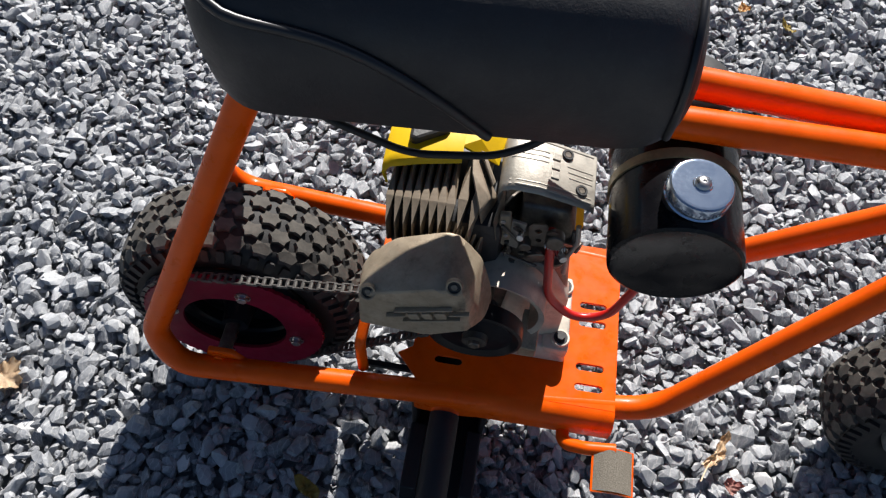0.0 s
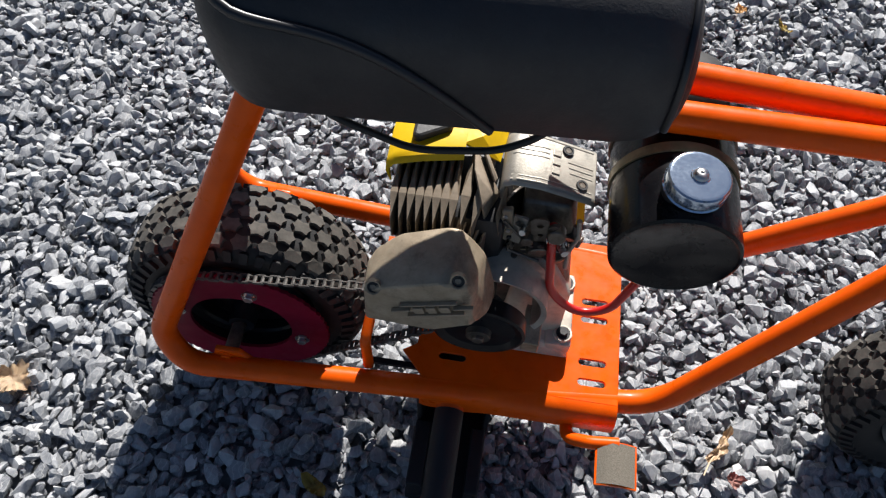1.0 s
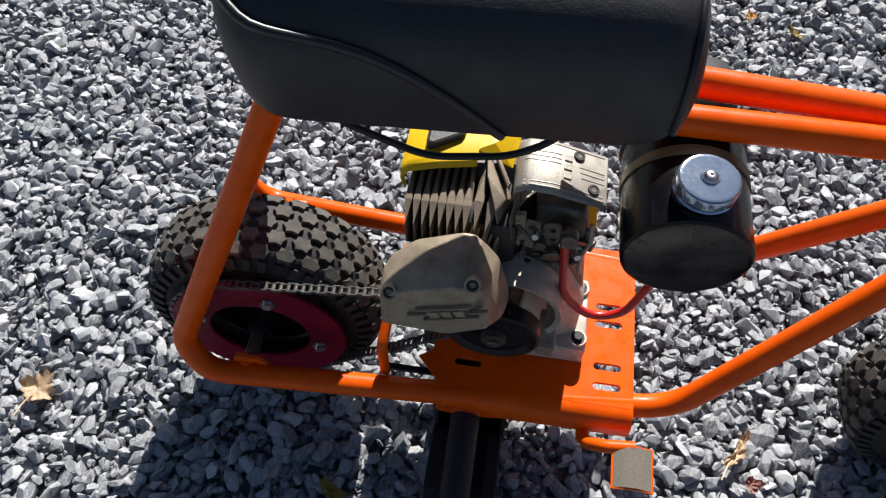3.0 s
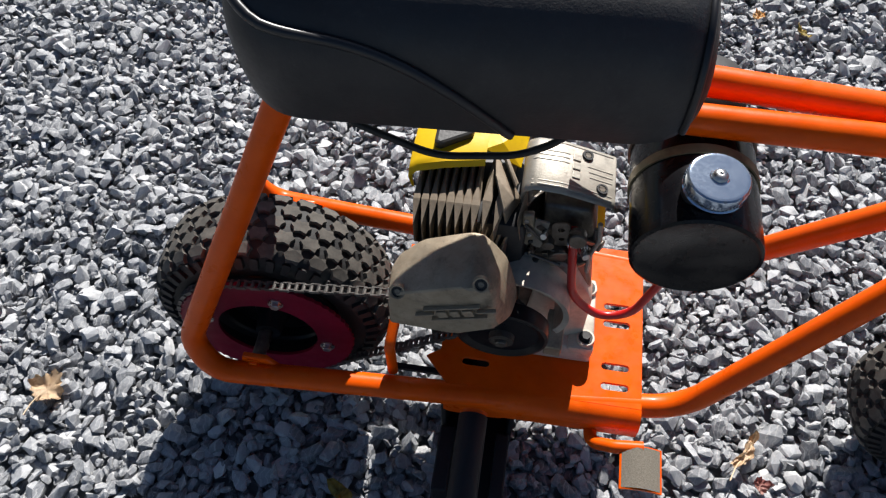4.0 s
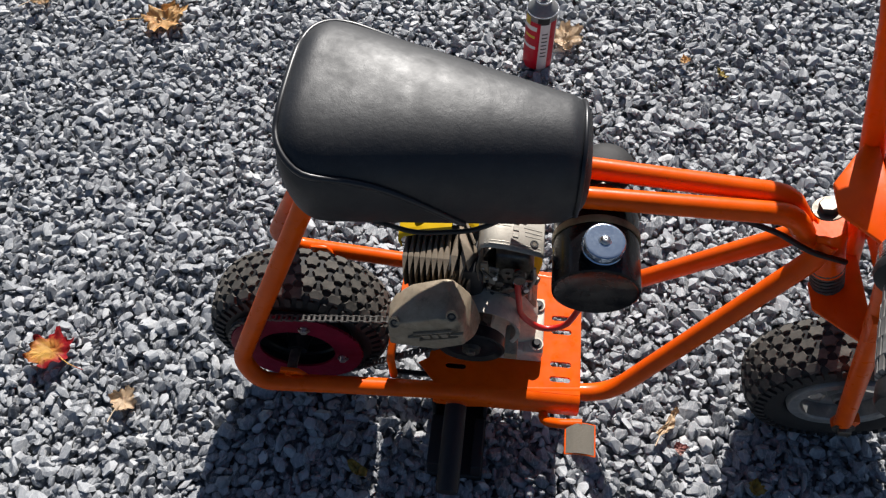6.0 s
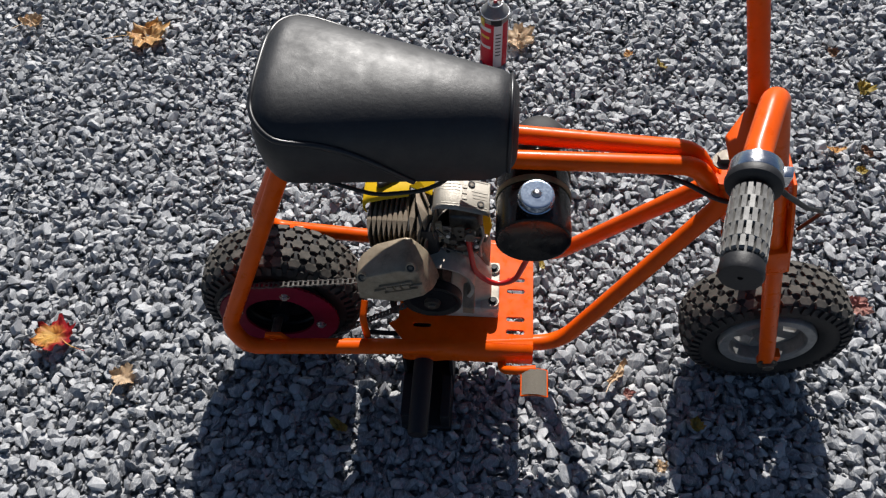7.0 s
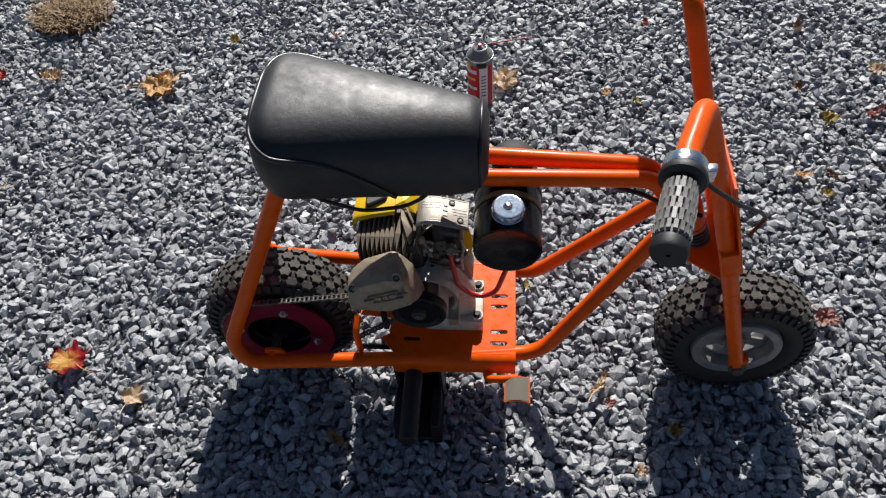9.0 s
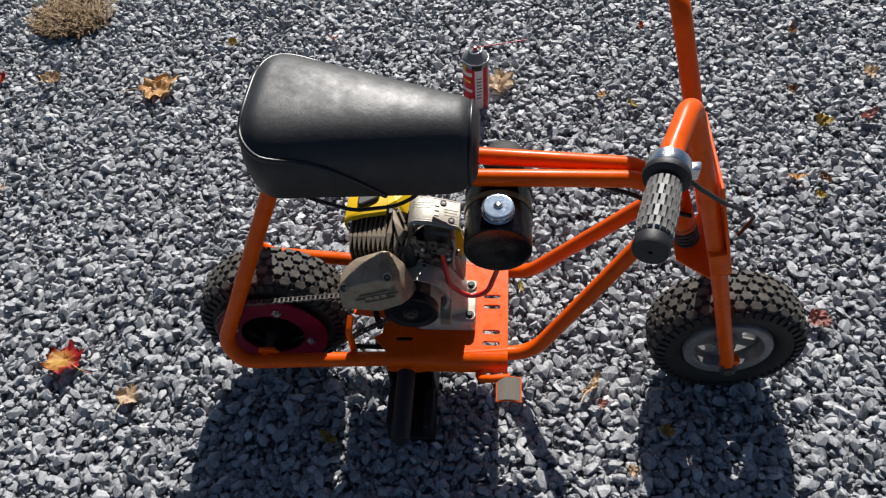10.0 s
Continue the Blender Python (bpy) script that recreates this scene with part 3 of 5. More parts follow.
def wheel(name, c, r, hw, label, turn, metal, lip):
    c = Vector(c)
    rim_r = r * 0.575
    y = Vector((0, 1, 0))
    # the rim: a flat lip, then a well that goes deep inwards
    rim = part(name, lathe([(-hw * 0.70, rim_r), (-hw * lip + 0.003, rim_r * 0.995), (-hw * lip, rim_r * 0.965), (-hw * lip, rim_r * 0.80), (-hw * lip + 0.003, rim_r * 0.765), (-hw * 0.35, rim_r * 0.745), (hw * 0.30, rim_r * 0.745), (hw * 0.66, rim_r * 0.93), (hw * 0.72, rim_r * 0.97), (hw * 0.70, rim_r)], c, y, 56, closed=True), metal, bike, label, 35)
    bm = lathe(tyre_profile(r, hw), c, y, 72, closed=True)
    tyre = part("tyre", bm, TYRE, rim, "black rubber tyre", 60)
    # star-like tread lugs in staggered rows, and shoulder lugs
    bm, shoulder = bmesh.new(), {0: bmesh.new(), 1: bmesh.new()}
    prof = tyre_profile(r, hw)

    def skin(s):
        """Point and outward direction on the tread at s metres from its middle."""
        pts = [Vector((a, b)) for a, b in prof[7:12]]
        d = abs(s)
        for p, q in zip(pts, pts[1:]):
            l = (q - p).length
            if d <= l:
                m = p + (q - p) * (d / l)
                t = (q - p) / l
                return math.copysign(m.x, s) if s else 0.0, m.y, Vector((-t.y * (1 if s >= 0 else -1), t.x))
            d -= l
        m, t = pts[-1], (pts[-1] - pts[-2]).normalized()
        return math.copysign(m.x, s), m.y, Vector((-t.y * (1 if s >= 0 else -1), t.x))

    star = [(1.0, 0.0), (0.68, 0.42), (0.58, 1.0), (0.0, 0.76), (-0.58, 1.0), (-0.68, 0.42), (-1.0, 0.0), (-0.68, -0.42), (-0.58, -1.0), (0.0, -0.76), (0.58, -1.0), (0.68, -0.42)]
    bar = [(1.0, -0.8), (1.0, 0.8), (0.6, 1.0), (-0.6, 1.0), (-1.0, 0.8), (-1.0, -0.8), (-0.6, -1.0), (0.6, -1.0)]
    for row, s0 in enumerate((-0.0505, -0.0345, -0.0172, 0.0, 0.0172, 0.0345, 0.0505)):
        s0 *= hw / 0.045
        edge = row in (0, 6)
        n = 46 if edge else 31
        lu, lv = (0.0052, 0.0064) if edge else (0.0118, 0.0079)
        to = shoulder[row // 4] if edge else bm
        shape = bar if edge else star
        for k in range(n):
            a0 = 2 * math.pi * (k + 0.5 * (row % 2)) / n + turn
            lo, hi = [], []
            for du, dv in shape:
                for h, out in ((0.0, lo), (0.0050, hi)):
                    k2 = 1.0 if h == 0 else 0.90
                    sx, sr, nv = skin(s0 + dv * lv * k2)
                    if nv.y < 0:
                        nv = -nv
                    a = a0 + du * lu * k2 / r
                    rad = sr + nv.y * h - 0.0006
                    yy = sx + nv.x * h
                    out.append(to.verts.new(c + Vector((rad * math.sin(a), yy, rad * math.cos(a)))))
            to.faces.new(hi)
            for j in range(len(shape)):
                to.faces.new((lo[j], lo[(j + 1) % len(shape)], hi[(j + 1) % len(shape)], hi[j]))
    bmesh.ops.recalc_face_normals(bm, faces=bm.faces)
    part("tread", bm, TREAD, rim, "dusty star-shaped tread lugs")
    # shoulder lugs get the black rubber, partly to paint in the tyre's side shade
    for sb in shoulder.values():
        bmesh.ops.recalc_face_normals(sb, faces=sb.faces)
        part("shoulder_tread", sb, TYRE, rim, "black shoulder lugs, kept darker than the tread for side shade")
    return rim


front = wheel("front_wheel", AXLE, 0.1305, 0.0430, "silver spoked wheel with a chunky turf tyre", 0.02, WHEEL_SILVER, 0.95)
front.rotation_euler = (radians(-2.0), 0, 0)
# wheel plate set deep in the rim, with five openings that let light through, and the hub
face = [(0.0565 * math.cos(2 * math.pi * k / 48), 0.0565 * math.sin(2 * math.pi * k / 48)) for k in range(48)]
windows = []
for k in range(5):
    a = 2 * math.pi * k / 5 + 0.35
    arc = [(0.0495, a - 0.40 + 0.80 * j / 6) for j in range(7)] + [(0.0285, a + 0.26 - 0.52 * j / 4) for j in range(5)]
    windows.append([(r * math.cos(b), r * math.sin(b)) for r, b in arc])
part("wheel_plate", prism(face, 0.004, lay(AXLE + Vector((0, -0.012, 0)), (1, 0, 0), (0, 0, 1)), 0, 1, windows), WHEEL_SILVER, front, "silver wheel plate with five openings")
part("hub", lathe([(-0.036, 0.006), (-0.036, 0.0125), (-0.034, 0.0140), (-0.027, 0.0140), (-0.027, 0.0180), (-0.024, 0.0195), (-0.0165, 0.0195), (-0.0165, 0.0250), (0.02, 0.025), (0.02, 0.006)], AXLE, (0, 1, 0), 32, closed=True), WHEEL_SILVER, front, smooth=35)
part("hub_seal", lathe([(-0.0363, 0.0066), (-0.0363, 0.0105), (-0.030, 0.0105), (-0.030, 0.0066)], AXLE, (0, 1, 0), 28, closed=True), BLACK_RUBBER, front, "black hub seal", 35)
part("axle", rod(AXLE - Vector((0, 0.075, 0)), AXLE + Vector((0, 0.075, 0)), 0.0065, 16), DARK_METAL, bike, smooth=40)

REAR = Vector((-0.337, 0.123, 0.1550))
rear = wheel("rear_wheel", REAR, 0.134, 0.043, "black wheel with a turf tyre and maroon sprocket", 0.05, BLACK_PAINT, 0.80)
part("wheel_disc", lathe([(-0.022, 0.006), (-0.022, 0.050), (-0.018, 0.062), (-0.012, 0.062), (-0.012, 0.006)], REAR, (0, 1, 0), 40, closed=True), BLACK_PAINT, rear, "black wheel centre", 35)
part("rear_hub", lathe([(-0.058, 0.006), (-0.058, 0.014), (-0.04, 0.016), (-0.022, 0.026), (0.03, 0.026), (0.03, 0.006)], REAR, (0, 1, 0), 28, closed=True), BLACK_PAINT, rear, smooth=35)
SPY = 0.069
teeth = 60
outline = [(r * math.sin(2 * math.pi * k / (teeth * 2)), r * math.cos(2 * math.pi * k / (teeth * 2))) for k in range(teeth * 2) for r in ((0.0978,) if k % 2 else (0.0958,))]
hole = [(0.056 * math.sin(2 * math.pi * k / 40), 0.056 * math.cos(2 * math.pi * k / 40)) for k in range(40)]
part("sprocket", prism(outline, 0.004, lay((REAR.x, SPY, REAR.z), (1, 0, 0), (0, 0, 1)), 0, 1, [hole]), MAROON, rear, "maroon painted drive sprocket")
for k in range(4):
    a = radians(18 + 90 * k)
    bolt("sprocket_bolt", (REAR.x + 0.0685 * math.sin(a), SPY - 0.004, REAR.z + 0.0685 * math.cos(a)), (0, -1, 0), 0.0055, 0.006, rear)
    part("spacer", rod((REAR.x + 0.0685 * math.sin(a), SPY, REAR.z + 0.0685 * math.cos(a)), (REAR.x + 0.0685 * math.sin(a), REAR.y - 0.03, REAR.z + 0.0685 * math.cos(a)), 0.006, 12), STEEL, rear, smooth=40)
rear.rotation_euler = (radians(-3.2), 0, radians(3.5))
part("axle", rod((REAR.x, 0.020, REAR.z), (REAR.x, 0.25, REAR.z), 0.0075, 16), DARK_METAL, bike, smooth=40)
for s in (-1, 1):
    yb = YC + s * 0.104
    part("axle_bracket", hull([(REAR.x + dx, yb + dy, z) for dx, z in ((-0.018, 0.150), (0.030, 0.150), (0.016, 0.176), (-0.010, 0.176)) for dy in (-0.003, 0.003)], 0.001, 1), ORANGE, bike, smooth=35)
    bolt("axle_nut", (REAR.x, yb + s * 0.003, REAR.z + 0.008), (0, s, 0), 0.0060, 0.004, bike, ORANGE)

# drive chain round the two sprockets
DRIVE = Vector((-0.078, SPY + 0.002, 0.277))
rad_r, rad_d = 0.0985, 0.022
links = []
d = Vector((DRIVE.x - REAR.x, 0, DRIVE.z - REAR.z))
L = d.length
phi = math.atan2(d.z, d.x)
beta = math.acos((rad_r - rad_d) / L)
def on(c, r, a):
    return Vector((c.x + r * math.cos(a), SPY + 0.002, c.z + r * math.sin(a)))
loop = [on(REAR, rad_r, phi + beta + (2 * math.pi - 2 * beta) * k / 48) for k in range(49)]
loop += [on(DRIVE, rad_d, phi - beta + 2 * beta * k / 12) for k in range(13)]
loop.append(loop[0])
dist = [0.0]
for a, b in zip(loop, loop[1:]):
    dist.append(dist[-1] + (b - a).length)
count = round(dist[-1] / 0.0080)
def along(s):
    s %= dist[-1]
    for i in range(len(loop) - 1):
        if dist[i + 1] >= s:
            return loop[i].lerp(loop[i + 1], (s - dist[i]) / max(dist[i + 1] - dist[i], 1e-9))
bm = bmesh.new()
for k in range(count):
    a, b = along(dist[-1] * k / count), along(dist[-1] * (k + 1) / count)
    if (b - a).length < 1e-6:
        continue
    way = (b - a).normalized()
    up = way.cross(Vector((0, 1, 0))).normalized()
    outer = 0.0038 if k % 2 else 0.0026
    for sy in (-1, 1):
        vs = []
        for dy in (0, 0.0011):
            for u, v in ((-0.0018, 0), (-0.0008, 0.0022), (0.0022, 0.0020), (0.0058, 0.0020), (0.0088, 0.0022), (0.0098, 0), (0.0088, -0.0022), (0.0058, -0.0020), (0.0022, -0.0020), (-0.0008, -0.0022)):
                vs.append(bm.verts.new(a + way * u + up * v + Vector((0, sy * (outer + dy), 0))))
        n = 10
        bm.faces.new(vs[:n])
        bm.faces.new(list(reversed(vs[n:])))
        for j in range(n):
            bm.faces.new((vs[j], vs[(j + 1) % n], vs[n + (j + 1) % n], vs[n + j]))
    rod(a - Vector((0, 0.0050, 0)), a + Vector((0, 0.0050, 0)), 0.0022, 8, bm)
bmesh.ops.recalc_face_normals(bm, faces=bm.faces)
part("chain", bm, CHAIN_STEEL, bike, "oily steel roller chain")

# seat
SX0, SX1, YS = -0.267, 0.0375, 0.153


def seat_half(x):
    t = (x - SX0) / (SX1 - SX0)
    w = 0.1165 + (0.0645 - 0.1165) * max(0.0, (t - 0.10) / 0.90)
    for e, p, lowest in (((x - SX0) / 0.054, 2.1, 0.60), ((SX1 - x) / 0.026, 2.2, 0.72)):
        if e < 1:
            w *= lowest + (1 - lowest) * (1 - (1 - max(e, 0)) ** p) ** (1 / p)
    return w


def seat_top(x):
    t = (x - SX0) / (SX1 - SX0)
    z = 0.6535 - 0.036 * t - 0.012 * t * t
    for e, drop in (((x - SX0) / 0.030, 0.026), ((SX1 - x) / 0.028, 0.030)):
        if e < 1:
            z -= drop * (1 - math.sqrt(max(0.0, 1 - (1 - max(e, 0)) ** 2)))
    return z


def seat_point(x, v, out=0.0):
    """v from 0 at the near bottom edge over the top (0.5) to 1 at the far bottom edge."""
    t = (x - SX0) / (SX1 - SX0)
    w, zt, zb = seat_half(x), seat_top(x), 0.549 - 0.042 * t
    for e, rise in (((x - SX0) / 0.040, 0.018), ((SX1 - x) / 0.050, 0.034)):
        if e < 1:
            zb += rise * (1 - math.sqrt(max(0.0, 1 - (1 - max(e, 0)) ** 2)))
    a = math.pi * v
    cx, cz = -math.cos(a), math.sin(a)
    p = 3.25 - 1.05 * t
    k = (abs(cx) ** p + abs(cz) ** p) ** (-1 / p)
    y, h = cx * k, cz * k
    y *= 0.90 + 0.10 * math.sin(min(1.0, h * 1.35) * math.pi / 2)
    return Vector((x, YS + y * (w + out), zb + h * (zt - zb + out)))


bm = bmesh.new()
NX, NV = 64, 44
xs = [SX0 + (SX1 - SX0) * (0.5 - 0.5 * math.cos(math.pi * i / NX)) for i in range(NX + 1)]
grid = [[bm.verts.new(seat_point(x, j / NV)) for j in range(NV + 1)] for x in xs]
for a, b in zip(grid, grid[1:]):
    for j in range(NV):
        bm.faces.new((a[j], a[j + 1], b[j + 1], b[j]))
    bm.faces.new((a[NV], a[0], b[0], b[NV]))
bm.faces.new(list(reversed(grid[0])))
bm.faces.new(grid[-1])
bmesh.ops.recalc_face_normals(bm, faces=bm.faces)
seat = part("seat", bm, VINYL, bike, "black vinyl padded seat with piping", 75)
for s in (0, 1):
    pts = []
    for k in range(60):
        t = k / 59
        if t < 0.34:                     # across the back and round the corner
            u = t / 0.34
            x = SX0 + 0.002 + 0.040 * max(0.0, (u - 0.5) / 0.5) ** 2
            v = 0.5 - 0.292 * (1 - (1 - u) ** 1.6)
        else:                            # along the side, then swooping down
            u = (t - 0.34) / 0.66
            x = SX0 + 0.042 + 0.139 * u
            v = 0.208 - 0.040 * u - 0.168 * max(0.0, (u - 0.12) / 0.88) ** 2.5
        v = max(v, 0.004)
        pts.append(seat_point(x, v if s == 0 else 1 - v, 0.0012))
    part("piping", sweep(pts, 0.0034, 12), PIPING, seat, "black seat piping", 60)
arch = [seat_point(SX1 - 0.010, 0.004 + 0.992 * k / 40, 0.0012) for k in range(41)]
part("piping", sweep(arch, 0.0028, 10), PIPING, seat, "black seat piping", 60)

# fuel tank slung across under the top tubes
TANK = Vector((0.0647, 0.0625, 0.4195))
TANK_R, TANK_L = 0.0500, 0.120
tank = part("fuel_tank", lathe([(0.004, 0), (0.002, TANK_R - 0.006), (0.0, TANK_R - 0.003), (0.0015, TANK_R - 0.0005), (0.006, TANK_R), (TANK_L - 0.006, TANK_R), (TANK_L - 0.001, TANK_R - 0.001), (TANK_L, TANK_R - 0.004), (TANK_L, 0)], TANK, (0, 1, -0.02), 64), TANK_BLACK, bike, "black cylindrical fuel tank", 35)
part("tank_strap", lathe([(0.064, TANK_R), (0.064, TANK_R + 0.0014), (0.073, TANK_R + 0.0014), (0.073, TANK_R)], TANK, (0, 1, -0.02), 64), BRASS, tank, "worn brass-coloured tank strap", 35)
part("tank_strap", lathe([(0.106, TANK_R), (0.106, TANK_R + 0.0018), (0.116, TANK_R + 0.0018), (0.116, TANK_R)], TANK, (0, 1, -0.02), 64), DARK_METAL, tank, smooth=35)
CAPB = Vector((0.0645, 0.0925, 0.4635))
cap_way = (0.0, -0.01, 1.0)
part("filler_neck", lathe([(-0.009, 0), (-0.009, 0.0222), (0.002, 0.0222), (0.004, 0.0205), (0.013, 0.0195), (0.013, 0)], CAPB, cap_way, 40), BLACK_PAINT, tank, smooth=35)
cap = part("tank_cap", lathe([(0.007, 0.0), (0.007, 0.0224), (0.0082, 0.0232), (0.0094, 0.0222), (0.0108, 0.0222), (0.0118, 0.0230), (0.0185, 0.0230), (0.0203, 0.0226), (0.0213, 0.0214), (0.0215, 0.0200), (0.0215, 0.0192), (0.0215, 0.0080), (0.0215, 0.0072), (0.0222, 0.0064), (0.0222, 0)], CAPB, cap_way, 56), ZINC, tank, "zinc-plated screw cap", 30)
bm = bmesh.new()
capz = Vector(cap_way).normalized()
cu = Vector((1, 0, 0))
cw = capz.cross(cu)
for k in range(56):
    a = 2 * math.pi * k / 56
    o = CAPB + (cu * math.cos(a) + cw * math.sin(a)) * 0.0230
    rod(o + capz * 0.0115, o + capz * 0.0150, 0.0005, 6, bm)
part("knurl", bm, ZINC, cap)
part("cap_rivet", lathe([(0.0215, 0.0062), (0.0238, 0.0055), (0.0255, 0.0030), (0.0255, 0.0014), (0.0245, 0.0012), (0.0245, 0)], CAPB, cap_way, 28), STEEL, cap, smooth=50)



# dark can that shows behind the top tubes
muffler = part("muffler", lathe([(0, 0), (0, 0.034), (0.008, 0.036), (0.016, 0.030), (0.021, 0.016), (0.022, 0)], (0.072, 0.221, 0.441), (0, 0, 1), 40), TYRE, bike, "dark grey rounded muffler", 50)
part("muffler_pipe", rod((0.066, 0.180, 0.450), (0.070, 0.205, 0.450), 0.007, 14), DARK_METAL, muffler, smooth=40)

# ---- engine (parts of the bike) ----
engine = part("engine", hull([(x, y, z) for x, z in ((-0.13, 0.19), (0.006, 0.19), (0.010, 0.26), (-0.010, 0.330), (-0.06, 0.345), (-0.12, 0.31)) for y in (0.112, 0.178)], 0.008, 2), DARK_METAL, bike, "small oily two-stroke engine with pale alloy castings", 40)
# mounting foot with two bolts
part("engine_foot", hull([(-0.075, 0.081, 0.161), (0.0265, 0.081, 0.161), (0.0265, 0.178, 0.161), (-0.075, 0.178, 0.161), (-0.06, 0.092, 0.186), (0.014, 0.087, 0.181), (0.014, 0.174, 0.181), (-0.06, 0.172, 0.186)], 0.003, 2), FOOT_ALLOY, engine, "pale cast alloy engine foot", 40)
part("foot_flange", block((-0.002, 0.085, 0.164), (0.0265, 0.174, 0.185), 0.004), FOOT_ALLOY, engine, smooth=40)
for y in (0.098, 0.160):
    part("bolt_boss", lathe([(0, 0), (0, 0.0105), (0.006, 0.0095), (0.006, 0)], (0.0165, y, 0.183), (0, 0, 1), 24), FOOT_ALLOY, engine, smooth=35)
    bolt("foot_bolt", (0.0165, y, 0.1885), (0, 0, 1), 0.0050, 0.005, engine, BLACK_RUBBER)
# clutch drum and its arched guard
PUL = Vector((-0.0735, 0.0435, 0.2740))
part("clutch_drum", lathe([(0.0, 0.010), (0.002, 0.012), (0.0035, 0.034), (0.0, 0.0405), (0.001, 0.0435), (0.016, 0.0435), (0.018, 0.041), (0.018, 0.010)], PUL, (0, 1, 0), 56, closed=True), BLACK_PAINT, engine, "black clutch drum", 30)
part("clutch_hub", lathe([(-0.004, 0.0045), (-0.004, 0.0115), (0.003, 0.0125), (0.010, 0.0125), (0.010, 0.0045)], PUL, (0, 1, 0), 30, closed=True), DARK_METAL, engine, smooth=35)
bolt("clutch_bolt", PUL + Vector((0, -0.003, 0)), (0, -1, 0), 0.0062, 0.005, engine, DARK_METAL)
part("crank_shaft", rod((PUL.x, 0.05, PUL.z), (PUL.x, 0.11, PUL.z), 0.012, 20), DARK_METAL, engine, smooth=40)
bm = bmesh.new()
ring = []
for k in range(25):
    a = radians(112 - 142 * k / 24)
    c, s = math.cos(a), math.sin(a)
    ring.append([bm.verts.new((PUL.x + 0.004 + r * c, y, PUL.z + r * s)) for r, y in ((0.052, 0.072), (0.0575, 0.070), (0.0575, 0.104), (0.052, 0.104))])
for a, b in zip(ring, ring[1:]):
    for j in range(4):
        bm.faces.new((a[j], a[(j + 1) % 4], b[(j + 1) % 4], b[j]))
bm.faces.new(ring[0])
bm.faces.new(list(reversed(ring[-1])))
bmesh.ops.recalc_face_normals(bm, faces=bm.faces)
part("clutch_guard", bm, FOOT_ALLOY, engine, "pale alloy arched guard", 35)
part("side_casting", hull([(-0.055, 0.096, 0.165), (0.014, 0.102, 0.165), (0.012, 0.106, 0.255), (-0.014, 0.108, 0.312), (-0.045, 0.112, 0.312), (-0.055, 0.112, 0.165), (0.012, 0.13, 0.255), (-0.014, 0.13, 0.312), (0.014, 0.13, 0.165)], 0.004, 2), FOOT_ALLOY, engine, "pale crankcase half", 40)
part("guard_tab", hull([(-0.030, 0.060, 0.232), (-0.012, 0.060, 0.230), (-0.012, 0.095, 0.250), (-0.030, 0.095, 0.250), (-0.030, 0.060, 0.215), (-0.012, 0.060, 0.213)], 0.001, 1), CAST, engine, smooth=30)

# blocky cast cover, tilted, with two recessed screws and a raised badge
cover_points = [(-0.174, 0.022, 0.317), (-0.131, 0.0195, 0.319), (-0.116, 0.0195, 0.316), (-0.079, 0.023, 0.333), (-0.172, 0.024, 0.366), (-0.152, 0.0235, 0.374), (-0.105, 0.0245, 0.396), (-0.085, 0.029, 0.386),
    (-0.175, 0.052, 0.364), (-0.169, 0.064, 0.370), (-0.150, 0.073, 0.384), (-0.108, 0.0775, 0.3985), (-0.096, 0.077, 0.3965), (-0.068, 0.040, 0.326), (-0.064, 0.066, 0.305), (-0.066, 0.066, 0.334), (-0.077, 0.073, 0.372),
    (-0.176, 0.075, 0.305), (-0.064, 0.078, 0.300)]
cover = part("cast_cover", hull([Vector(p) for p in cover_points], 0.0034, 3), CAST, engine, "weathered cast alloy cover with raised badge", 17)
for x, y, z in ((-0.1640, 0.0262, 0.3702), (-0.0955, 0.0285, 0.3965)):
    into = Vector((0, 0.80, -0.60))
    hole = part("screw_boss", lathe([(-0.0012, 0.0052), (-0.0016, 0.0064), (0.003, 0.0070), (0.003, 0.0052)], (x, y, z), into, 24, closed=True), CAST, cover, smooth=40)
    # black disc paints the shade down the well
    part("screw_well", lathe([(0.0004, 0), (0.0004, 0.0052), (0.003, 0.0052), (0.003, 0)], (x, y, z), into, 24), BLACK_RUBBER, hole, "screw well coloured black for the shade in it", 40)
    part("screw", lathe([(-0.0006, 0), (-0.0006, 0.0024), (0.002, 0.0028), (0.002, 0)], (x, y, z), into, 16), DARK_METAL, hole, "dark recessed screw", 40)
# the raised badge
badge = lay((-0.1150, 0.0205, 0.3570), (0.945, 0.02, 0.325), (-0.325, 0.04, 0.945))
for lo, hi in (((-0.036, -0.0015), (-0.019, 0.0005)), ((0.019, -0.0015), (0.036, 0.0005)), ((-0.026, 0.0065), (0.024, 0.0082)), ((-0.024, -0.0095), (0.026, -0.0078)), ((-0.016, -0.005), (-0.007, 0.0035)), ((-0.004, -0.005), (0.004, 0.0035)), ((0.007, -0.005), (0.016, 0.0035))):
    part("badge_bar", block((*lo, -0.0025), (*hi, 0.0016), 0.0007, badge), CAST, cover)

# cylinder: square cooling fins stacked along the bike
# the block is coloured black to give the shaded gaps between fins
part("cylinder", block((-0.163, 0.092, 0.315), (-0.062, 0.182, 0.388), 0.014), BLACK_RUBBER, engine, "cylinder block coloured black as shade between the fins", 40)


